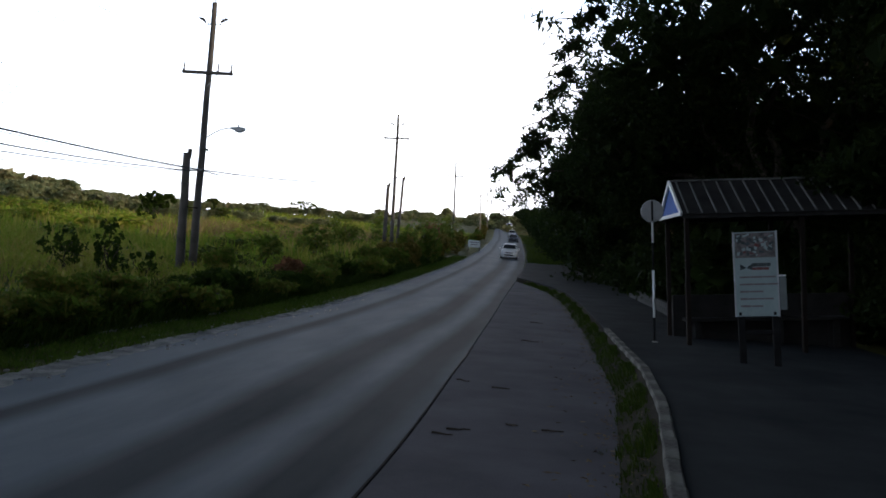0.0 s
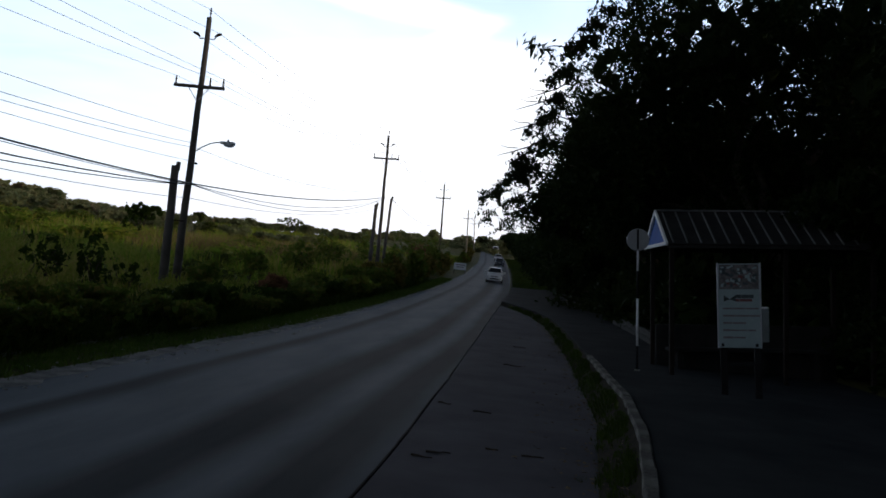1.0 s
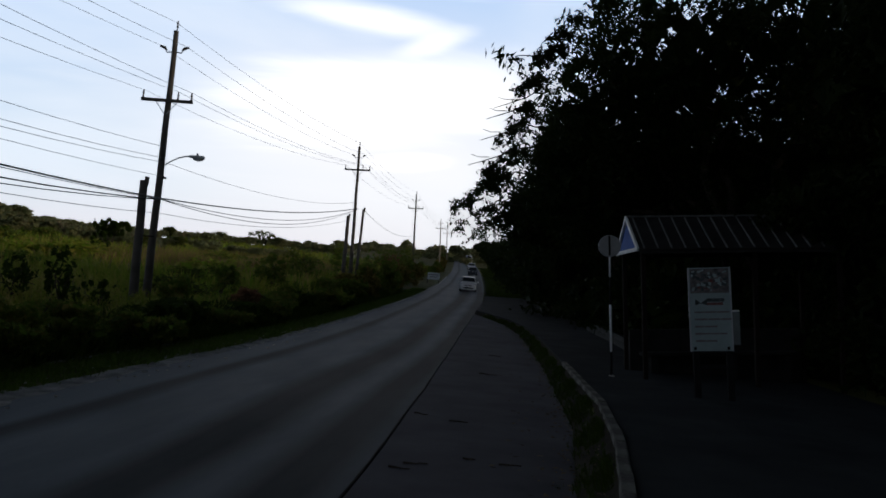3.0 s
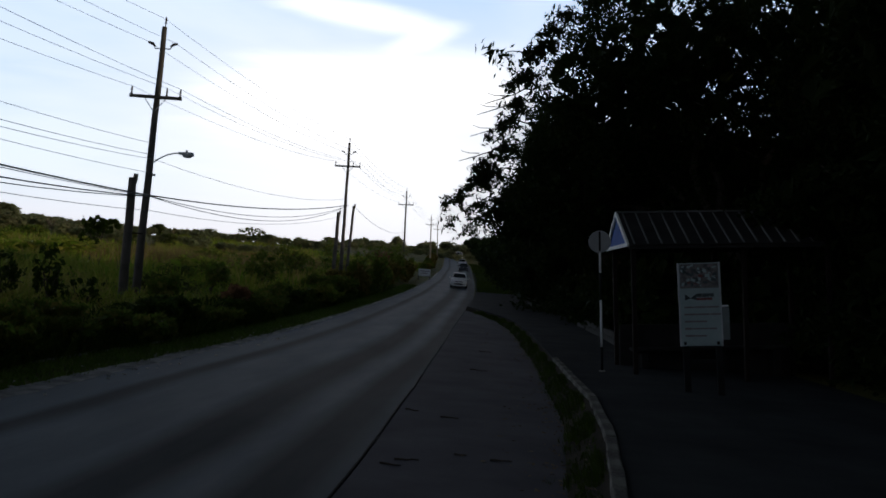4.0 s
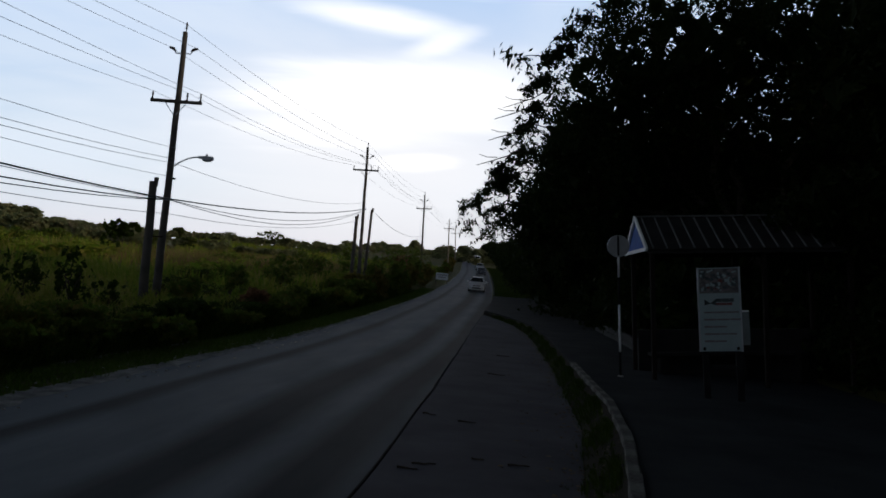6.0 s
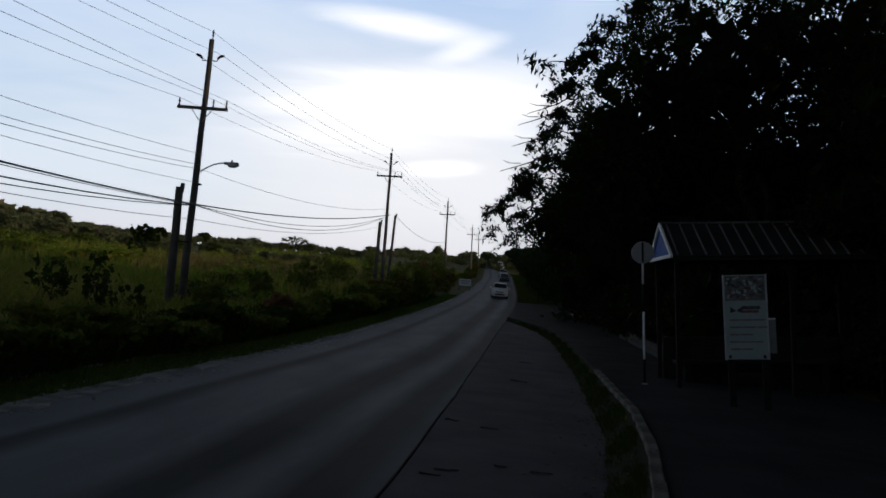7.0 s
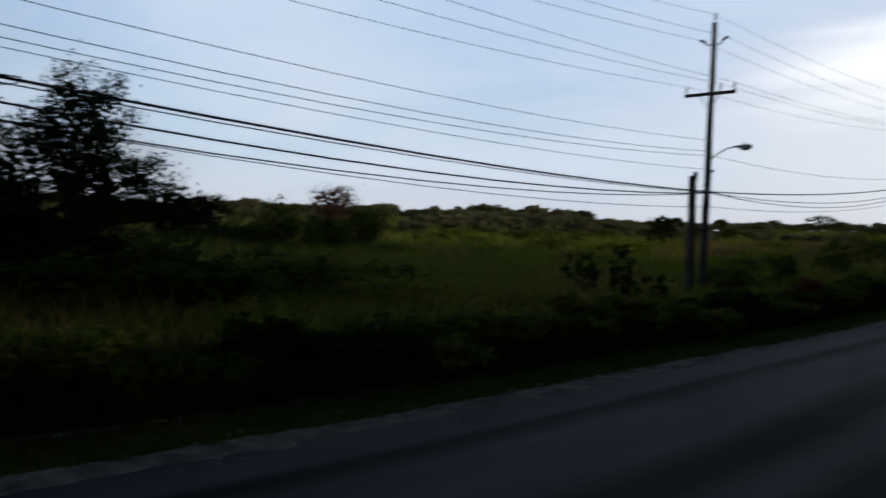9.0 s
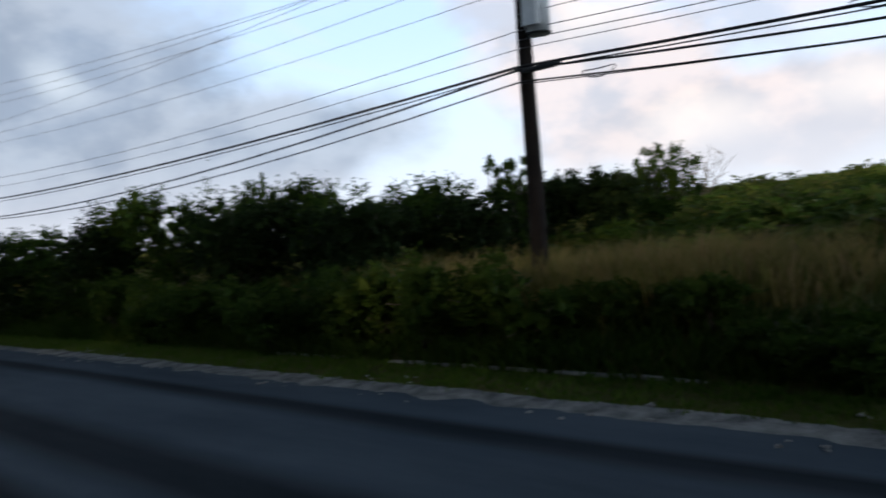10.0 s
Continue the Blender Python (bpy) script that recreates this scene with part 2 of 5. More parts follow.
POSTER = plain("poster_paper", (0.25, 0.32, 0.31), (0.36, 0.43, 0.42), 0.7, 0, 2, 40, 0.1)
POSTER_DARK = plain("poster_dark_print", (0.02, 0.025, 0.025), (0.10, 0.13, 0.13), 0.7, 0, 9, 40, 0.1)
POSTER_RED = plain("poster_red_print", (0.10, 0.03, 0.03), (0.24, 0.10, 0.09), 0.7, 0, 14, 40, 0.1)
PICTURE = plain("poster_picture", (0.05, 0.05, 0.05), (0.22, 0.20, 0.19), 0.7, 0, 12, 45, 0.1)
PLASTIC = plain("cloudy_plastic", (0.05, 0.065, 0.065), (0.10, 0.13, 0.13), 0.3, 0, 4, 40, 0.05, 0.5)
POSTER_TEXT = plain("poster_grey_print", (0.13, 0.11, 0.11), (0.24, 0.20, 0.20), 0.7, 0, 14, 40, 0.1)
CAR_WHITE = plain("white_car_paint", (0.70, 0.71, 0.72), (0.80, 0.80, 0.80), 0.22, 0, 1, 20, 0.02, 0.5)
CAR_DARK = plain("dark_car_paint", (0.03, 0.035, 0.05), (0.06, 0.065, 0.08), 0.22, 0, 1, 20, 0.02, 0.5)
CAR_SILVER = plain("silver_car_paint", (0.40, 0.41, 0.42), (0.52, 0.53, 0.54), 0.25, 0.5, 1, 20, 0.02, 0.5)
CAR_GLASS = plain("tinted_glass", (0.008, 0.010, 0.012), (0.02, 0.022, 0.025), 0.06, 0, 1, 20, 0.0, 0.6)
RUBBER = plain("tyre_rubber", (0.012, 0.012, 0.012), (0.03, 0.03, 0.03), 0.85, 0, 6, 40, 0.2)
ALLOY = plain("alloy_wheel", (0.35, 0.35, 0.36), (0.5, 0.5, 0.5), 0.35, 0.8, 6, 40, 0.05)
HEADLIGHT = plain("headlight_lens", (0.35, 0.37, 0.40), (0.6, 0.62, 0.65), 0.1, 0.2, 6, 30, 0.0, 0.6)
KERBSTONE = plain("stained_kerb_concrete", (0.028, 0.026, 0.023), (0.22, 0.21, 0.185), 0.92, 0, 1.6, 30, 0.5, 0.1)
STONE = plain("pale_stone", (0.18, 0.175, 0.165), (0.42, 0.40, 0.37), 0.9, 0, 6, 40, 0.4)
# shelter wall and bench: the dark under the roof is put into the colour
SHADED_WALL = plain("shaded_block_wall", (0.010, 0.010, 0.009), (0.030, 0.028, 0.025), 0.9, 0, 2, 40, 0.4)
# stains, plus the wood's shade put into a near-black whitewash
WHITEWASH = plain("stained_shaded_whitewash", (0.012, 0.012, 0.011), (0.085, 0.085, 0.080), 0.9, 0, 1.6, 30, 0.4, 0.1)
LITTER = plain("dead_leaf", (0.07, 0.05, 0.03), (0.24, 0.17, 0.10), 0.9, 0, 6, 40, 0.2)

HILL_GRASS = leafy("hill_grass", [(0.05, (0.042, 0.070, 0.012)), (0.32, (0.080, 0.108, 0.020)), (0.52, (0.125, 0.120, 0.030)), (0.75, (0.20, 0.145, 0.060)), (0.95, (0.28, 0.165, 0.095))])
PINK_GRASS = leafy("seeding_grass", [(0.05, (0.16, 0.115, 0.050)), (0.4, (0.30, 0.175, 0.100)), (0.7, (0.42, 0.235, 0.150)), (0.95, (0.52, 0.30, 0.21))])
GRASS = leafy("field_grass", [(0.05, (0.085, 0.145, 0.014)), (0.32, (0.175, 0.255, 0.024)), (0.55, (0.26, 0.28, 0.040)), (0.78, (0.36, 0.28, 0.085)), (0.95, (0.42, 0.28, 0.13))])
DRY_GRASS = leafy("dry_grass", [(0.05, (0.10, 0.12, 0.020)), (0.4, (0.20, 0.16, 0.05)), (0.7, (0.30, 0.20, 0.10)), (0.95, (0.38, 0.23, 0.14))])
VERGE = leafy("verge_grass", [(0.1, (0.045, 0.090, 0.012)), (0.5, (0.095, 0.155, 0.020)), (0.9, (0.16, 0.18, 0.04))])
# held dark: the shade within scrub and thicket is put into this colour
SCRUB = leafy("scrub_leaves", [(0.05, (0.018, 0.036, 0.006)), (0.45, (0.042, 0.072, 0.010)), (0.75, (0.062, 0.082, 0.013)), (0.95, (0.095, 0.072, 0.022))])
BANK = leafy("bank_scrub_leaves", [(0.05, (0.048, 0.088, 0.012)), (0.4, (0.110, 0.165, 0.022)), (0.7, (0.19, 0.175, 0.036)), (0.95, (0.27, 0.17, 0.07))])
GOLDEN = leafy("golden_dry_scrub", [(0.05, (0.06, 0.075, 0.012)), (0.4, (0.15, 0.13, 0.025)), (0.7, (0.26, 0.19, 0.05)), (0.95, (0.34, 0.22, 0.09))])
# far below true leaf tone: the wood's deep shade is in this colour
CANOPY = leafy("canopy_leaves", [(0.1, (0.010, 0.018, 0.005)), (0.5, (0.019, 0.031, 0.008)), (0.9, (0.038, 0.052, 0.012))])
# far leaves paled: the haze of distance is put into this colour
FAR_WOOD = leafy("hazed_far_leaves", [(0.05, (0.11, 0.135, 0.060)), (0.5, (0.20, 0.215, 0.095)), (0.8, (0.28, 0.24, 0.13)), (0.95, (0.38, 0.24, 0.16))])
RED_LEAF = leafy("russet_leaves", [(0.1, (0.12, 0.07, 0.03)), (0.5, (0.22, 0.11, 0.06)), (0.9, (0.32, 0.17, 0.09))])
FAR_LEAF = leafy("far_leaves", [(0.05, (0.036, 0.056, 0.012)), (0.5, (0.075, 0.100, 0.020)), (0.8, (0.13, 0.115, 0.032)), (0.95, (0.20, 0.12, 0.055))])


# ---- mesh helpers ----
def part(name, bm, mat, parent=None, label="", smooth=False):
    me = bpy.data.meshes.new(name)
    bm.to_mesh(me)
    bm.free()
    return piece(name, me, mat, parent, label, smooth)


def piece(name, me, mat, parent=None, label="", smooth=False):
    if mat and not me.materials:
        me.materials.append(mat)
    me.polygons.foreach_set("use_smooth", [smooth] * len(me.polygons))
    ob = new(name, me)
    ob.parent = parent
    return tagged(ob, label) if label else ob


def arrays(name, verts, faces):
    """A mesh from arrays of corners and of faces that all have as many corners."""
    verts, faces = np.asarray(verts, dtype=np.float32), np.asarray(faces, dtype=np.int32)
    me = bpy.data.meshes.new(name)
    me.vertices.add(len(verts))
    me.vertices.foreach_set("co", verts.ravel())
    k = faces.shape[1]
    me.loops.add(faces.size)
    me.loops.foreach_set("vertex_index", faces.ravel())
    me.polygons.add(len(faces))
    me.polygons.foreach_set("loop_start", np.arange(0, faces.size, k, dtype=np.int32))
    me.update(calc_edges=True)
    return me


def thing(name, m, label, category, group="", kind=""):
    ob = new(name)
    ob.matrix_basis = m
    ob.empty_display_size = 0.2
    return tagged(ob, label, category, group, kind)


def box(bm, size, at=(0, 0, 0), rot=(0, 0, 0), bevel=0.0):
    r = bmesh.ops.create_cube(bm, size=1.0, matrix=pose(*at, *rot) @ Matrix.Diagonal((*size, 1)))
    if bevel:
        edges = {e for v in r["verts"] for e in v.link_edges}
        bmesh.ops.bevel(bm, geom=list(edges), offset=bevel, segments=2, affect="EDGES", profile=0.6)
    return bm


def boxed(*a, **k):
    return box(bmesh.new(), *a, **k)


def tube(bm, points, radii, sides=8, caps=True):
    """A tapered tube along points."""
    pts = [Vector(p) for p in points]
    rings = []
    for i, p in enumerate(pts):
        t = (pts[min(i + 1, len(pts) - 1)] - pts[max(i - 1, 0)]).normalized()
        a = t.cross(Vector((0, 0, 1)) if abs(t.z) < 0.9 else Vector((1, 0, 0))).normalized()
        b = t.cross(a)
        r = radii[i] if hasattr(radii, "__len__") else radii
        rings.append([bm.verts.new(p + (a * math.cos(q) + b * math.sin(q)) * r) for q in (2 * math.pi * k / sides for k in range(sides))])
    for r0, r1 in zip(rings, rings[1:]):
        for k in range(sides):
            bm.faces.new((r0[k], r0[(k + 1) % sides], r1[(k + 1) % sides], r1[k]))
    if caps:
        bm.faces.new(list(reversed(rings[0])))
        bm.faces.new(rings[-1])
    return bm


def tubed(points, radii, sides=8):
    return tube(bmesh.new(), points, radii, sides)


# ---- the lie of the land ----
GRADE_Y = [-900, -200, -60, 0, 10, 23, 40, 56, 80, 105, 160, 238, 300, 420, 900]
GRADE_Z = [-1.5, -1.5, -0.2, 0, 0.03, 0.19, 0.68, 1.28, 2.28, 3.2, 6.3, 11.6, 15.0, 18.5, 18.5]
LEFT_Y = [-900, -200, -60, -19, -8, 0, 9, 15.6, 20, 25, 31, 41, 65, 103, 163, 236, 300, 420, 900]
LEFT_X = [-190, -40, -17.0, -10.8, -8.8, -7.45, -6.05, -5.25, -4.60, -3.80, -2.97, -1.80, 1.15, 4.7, 9.8, 14.5, 18, 24, 48]
BAY_Y = [-60, -30, -20, 0, 7.6, 13.4, 22.2, 30, 36, 41, 45, 48]
BAY_X = [-10.6, -6.4, -3.9, 0.25, 1.85, 3.03, 4.15, 4.9, 5.35, 5.35, 4.95, 4.4]
WIDTH = 5.75


def lane(y):
    """Width of the carriageway up to the bus bay."""
    return np.interp(y, [-30, 0, 16.6, 20, 23, 28, 33.6, 42, 61, 103], [WIDTH, 5.79, 5.72, 5.58, 5.46, 5.33, 5.27, 5.33, 5.47, WIDTH])


def smooth_interp(y, ys, xs):
    """Interpolation with its corners eased by averaging over a short stretch."""
    y = np.asarray(y, dtype=float)
    h = np.clip(np.abs(y) * 0.12, 1.5, 12)
    return sum(np.interp(y + h * o, ys, xs) for o in (-1, -0.5, 0, 0.5, 1)) / 5


def grade(y):
    return smooth_interp(y, GRADE_Y, GRADE_Z)


def left(y):
    return smooth_interp(y, LEFT_Y, LEFT_X)


def right(y):
    """The right edge of the carriageway, or of the bus bay where there is one."""
    return np.maximum(left(y) + lane(y), np.interp(y, BAY_Y, BAY_X, left=-1e3, right=-1e3))


def rise(y):
    """Height of the pavement over the road."""
    return np.interp(y, [-60, 28, 46, 60, 120, 200], [0.45, 0.45, 0.26, 0.15, 0.08, 0.02])


def kerb(y):
    return right(y) + np.interp(y, [-60, 0, 4, 7, 10, 13, 16, 20, 38, 46], [0.46, 0.3, 0.26, 0.34, 0.47, 0.42, 0.36, 0.30, 0.26, 0.06])


HILL_AZ = [-180, -90, -40, -10, 0, 10, 18, 22, 26, 31, 36, 42, 50, 60, 75, 86, 90, 96, 103, 120, 150, 180]
HILL_EL = [0.3, 0.5, 1.0, 2.0, 2.0, 1.6, 1.2, 1.1, 1.5, 1.7, 1.5, 1.4, 1.6, 1.6, 1.4, 0.75, 0.1, -0.6, -0.7, -0.6, -0.2, 0.3]


def ramp(v, a, b):
    t = np.clip((v - a) / (b - a), 0, 1)
    return t * t * (3 - 2 * t)


def land(x, y):
    """Height of the ground at a place, by arrays or numbers."""
    x, y = np.asarray(x, dtype=float), np.asarray(y, dtype=float)
    g, l, r, k = grade(y), left(y), right(y), kerb(y)
    far = l - x
    wave = 0.10 * np.sin(x * 0.31 + 1.3) * np.sin(y * 0.23) + 0.05 * np.sin(x * 0.9 + y * 0.7)
    field = g - 0.03 + 0.55 * ramp(far, 1.4, 4.0) + 0.026 * np.clip(far - 4, 0, 90) + wave * ramp(far, 3, 8)
    side = x - k
    top = rise(y) - 0.06
    woods = g + top + 0.03 * np.clip(side, 0, 12) + 0.02 * np.clip(side - 12, 0, 60)
    strip = g - 0.02 + (top - 0.02) * np.clip((x - r) / np.maximum(k - r, 0.05), 0, 1)
    z = np.where(far > 0, field, np.where(x < r, g - 0.09, np.where(x < k, strip, woods)))
    # hills all round, away from the road
    dist = np.hypot(x, y)
    az = np.degrees(np.arctan2(-x, y))
    crest = EYE[2] + 230 * np.tan(np.radians(np.interp(az, HILL_AZ, HILL_EL)))
    off_road = ramp(np.maximum(far, x - r), 14, 60)
    return z + (crest - z) * ramp(dist, 70, 230) * off_road


def stretch(values):
    """A list of steps out of (start, stop, step) stretches."""
    out = [np.arange(a, b, s) for a, b, s in values]
    return np.concatenate(out)


def build_ground():
    ys = stretch([(-3000, -400, 260), (-400, -60, 20), (-60, -20, 4), (-20, 60, 1.0), (60, 160, 2.5), (160, 460, 10), (460, 3200, 300)])
    us = stretch([(-3000, -400, 260), (-400, -100, 20), (-100, -30, 4), (-30, -4, 1.0), (-4, 0, 0.35)])
    verts, nx = [], None
    for y in ys:
        l, r, k = float(left(y)), float(right(y)), float(kerb(y))
        xs = np.concatenate([l + us, [l - 0.01, l + 0.05, r - 0.05, r, (r + k) / 2, k, k + 0.12], k + stretch([(0.6, 6, 0.9), (6, 30, 3), (30, 120, 15), (120, 500, 60), (500, 3300, 300)])])
        nx = len(xs)
        verts.append(np.stack([xs, np.full(nx, y), land(xs, np.full(nx, y))], 1))
    idx = np.arange(len(ys) * nx).reshape(len(ys), nx)
    faces = np.stack([idx[:-1, :-1], idx[:-1, 1:], idx[1:, 1:], idx[1:, :-1]], -1).reshape(-1, 4)
    ob = piece("ground", arrays("ground", np.concatenate(verts), faces), TERRAIN, smooth=True)
    tagged(ob, "rolling rough ground of grass and soil", "ground", kind="structure")


def strip(name, ys, edges, mat, lift, depth, uv=False):
    """A slab that follows the road between lines edge(y), with a top and skirts."""
    cols = len(edges)
    rows = []
    for y in ys:
        xs = [float(e(y)) for e in edges]
        zs = [float(lift(y, x)) for x in xs]
        ring = [(x, y, z) for x, z in zip(xs, zs)]
        rows.append([(xs[0], y, zs[0] - depth)] + ring + [(xs[-1], y, zs[-1] - depth)])
    n = cols + 2
    v = np.array(rows).reshape(-1, 3)
    idx = np.arange(len(ys) * n).reshape(len(ys), n)
    f = np.stack([idx[:-1, :-1], idx[:-1, 1:], idx[1:, 1:], idx[1:, :-1]], -1).reshape(-1, 4)
    me = arrays(name, v, f)
    if uv:
        layer = me.uv_layers.new(name="lane")
        vi = np.zeros(len(me.loops), dtype=np.int32)
        me.loops.foreach_get("vertex_index", vi)
        co = v[vi]
        layer.data.foreach_set("uv", np.stack([co[:, 1], co[:, 0] - left(co[:, 1])], 1).astype(np.float32).ravel())
    return piece(name, me, mat, smooth=False)


build_ground()
ROAD_YS = stretch([(-400, -60, 20), (-60, 60, 1.5), (60, 200, 4), (200, 440, 12)])
road = strip("road", ROAD_YS, [lambda y, k=k: left(y) + lane(y) * k / 6 for k in range(7)], ROAD, lambda y, x: grade(y) + 0.004, 0.10, True)
tagged(road, "worn grey asphalt road with dark wheel tracks", "road", kind="structure")
BAY_YS = stretch([(-34, 48.2, 0.75)])
bay = strip("bus_bay", BAY_YS, [lambda y: left(y) + lane(y) + 0.03, lambda y: np.maximum(right(y), left(y) + lane(y) + 0.06)], BAY, lambda y, x: grade(y) + 0.002, 0.10)
tagged(bay, "dark asphalt bus bay beside the road", "bus bay", kind="structure")
joint = strip("trim", stretch([(-20, 19, 0.3)]), [lambda y: left(y) + lane(y) - 0.010 + 0.012 * noise.noise((y * 1.1, 0, 3)), lambda y: left(y) + lane(y) + 0.016 + 0.02 * noise.noise((y * 1.7, 4, 0))], TAR, lambda y, x: grade(y) + 0.009 + 0.0015 * math.sin(y * 3), 0.05)
tagged(joint, "black tar joint between road and bus bay", "joint", kind="structure")


def gravel_edge():
    """Broken pale gravel between the asphalt and the verge."""
    rng = np.random.default_rng(4)
    ys = stretch([(-40, 30, 0.16), (30, 130, 0.5)])
    rows = []
    for y in ys:
        l, g = float(left(y)), float(grade(y))
        a = 0.17 + 0.22 * noise.noise((y * 0.6, 0, 0)) + 0.1 * rng.random()
        wide = float(np.interp(y, [-30, -15, 10, 25, 45], [0.15, 0.34, 0.36, 0.14, 0.05]))
        b = wide + (0.08 + 0.6 * wide) * noise.noise((y * 1.6, 5, 0)) + 0.28 * wide * rng.random()
        rows.append([(l - max(a, 0.08), y, g - 0.05), (l - max(a, 0.08) * 0.5, y, g + 0.012 + 0.02 * rng.random()), (l + max(b, 0.0) * 0.6 + 0.02, y, g + 0.010), (l + max(b, 0.0) + 0.15, y, g - 0.012)])
    v = np.array(rows).reshape(-1, 3)
    idx = np.arange(len(v)).reshape(len(ys), 4)
    f = np.stack([idx[:-1, :-1], idx[:-1, 1:], idx[1:, 1:], idx[1:, :-1]], -1).reshape(-1, 4)
    ob = piece("road_edge", arrays("road_edge", v, f), GRAVEL)
    tagged(ob, "ragged pale gravel edge of the road", "gravel", kind="structure")


gravel_edge()
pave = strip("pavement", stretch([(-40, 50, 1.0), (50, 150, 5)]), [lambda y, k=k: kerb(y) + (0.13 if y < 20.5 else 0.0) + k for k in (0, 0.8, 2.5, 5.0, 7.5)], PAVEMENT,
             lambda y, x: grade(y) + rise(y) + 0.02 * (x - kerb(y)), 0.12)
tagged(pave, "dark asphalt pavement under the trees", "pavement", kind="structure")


soil = strip("soil_strip", stretch([(-12, 62, 0.4)]), [lambda y: right(y) + 0.01, lambda y: right(y) * 0.75 + kerb(y) * 0.25, lambda y: (right(y) + kerb(y)) / 2, lambda y: right(y) * 0.25 + kerb(y) * 0.75, lambda y: kerb(y) + 0.01], SOIL, lambda y, x: land(x, y) + 0.03, 0.06)
tagged(soil, "strip of dark soil along the kerb", "soil", kind="structure")


def kerb_line():
    """A kerb of cast lengths, each a stone of its own."""
    holder = thing("kerb", Matrix(), "weathered concrete kerb along the bus bay", "kerb", kind="structure")
    rng = random.Random(7)
    y = -9.0
    while y < 20.5:
        y1 = y + 0.9
        a = Vector((float(kerb(y)), y, float(grade(y) + rise(y))))
        b = Vector((float(kerb(y1)), y1, float(grade(y1) + rise(y1))))
        d = (b - a).normalized()
        length = (b - a).length - 0.015
        bm = boxed((0.14, length, 0.24), (0, 0, -0.10), bevel=0.022)
        for v in bm.verts:
            v.co += Vector((rng.uniform(-1, 1), 0, rng.uniform(-1, 1))) * 0.006
        ob = part("kerb_stone", bm, KERBSTONE, holder)
        m = (a + b) / 2 + Vector((0.065, 0, 0.012 + rng.uniform(-0.008, 0.008)))
        ob.matrix_basis = Matrix.Translation(m) @ Vector((0, 1, 0)).rotation_difference(d).to_matrix().to_4x4() @ pose(0, 0, 0, 0, 0, rng.uniform(-1, 1))
        y = y1


kerb_line()


# ---- leaves, grass, trees ----
def leaf_quads(centres, size, ratio, rng, droop=0.0):
    """Folded diamond leaves at the centres; size: one number each."""
    n = len(centres)
    d = rng.normal(size=(n, 3))
    d[:, 2] -= droop
    d /= np.linalg.norm(d, axis=1, keepdims=True)
    s = np.cross(d, rng.normal(size=(n, 3)))
    s /= np.linalg.norm(s, axis=1, keepdims=True)
    up_ = np.cross(d, s)
    L = (np.asarray(size) * rng.uniform(0.7, 1.3, n))[:, None] * 0.5
    v = np.stack([centres - d * L, centres + s * L * ratio + up_ * L * 0.15, centres + d * L, centres - s * L * ratio + up_ * L * 0.15], 1)
    return v.reshape(-1, 3), np.arange(4 * n).reshape(-1, 4)


def in_ball(n, rng):
    p = rng.normal(size=(n, 3))
    p /= np.linalg.norm(p, axis=1, keepdims=True)
    return p * rng.random((n, 1)) ** (1 / 3)


def crown_points(lobes, per_lobe, rng, clump=0.13, shell=0.55):
    """Leaf places: clumps near the skin of each lobe, with gaps between."""
    out = []
    for cx, cy, cz, rx, ry, rz in lobes:
        r = np.array([rx, ry, rz])
        n_clump = max(12, per_lobe // 70)
        c = in_ball(n_clump, rng)
        rad = np.linalg.norm(c, axis=1, keepdims=True)
        c = c / rad * (shell + (1 - shell) * rad ** 0.7) * rng.uniform(0.85, 1.1, (n_clump, 1))
        p = c[rng.integers(0, n_clump, per_lobe)] + rng.normal(size=(per_lobe, 3)) * clump * rng.uniform(0.5, 1.2, (per_lobe, 1))
        out.append(np.array([cx, cy, cz]) + p * r)
    return np.concatenate(out)


def wood_mesh(bm, start, end, r0, r1, rng, bends=4, sway=0.08, sides=7):
    a, b = Vector(start), Vector(end)
    L = (b - a).length
    pts = [a.lerp(b, i / bends) + (Vector((rng.uniform(-1, 1), rng.uniform(-1, 1), rng.uniform(-0.5, 0.5))) * L * sway if 0 < i < bends else Vector()) for i in range(bends + 1)]
    tube(bm, pts, [r0 + (r1 - r0) * i / bends for i in range(bends + 1)], sides)
    return pts


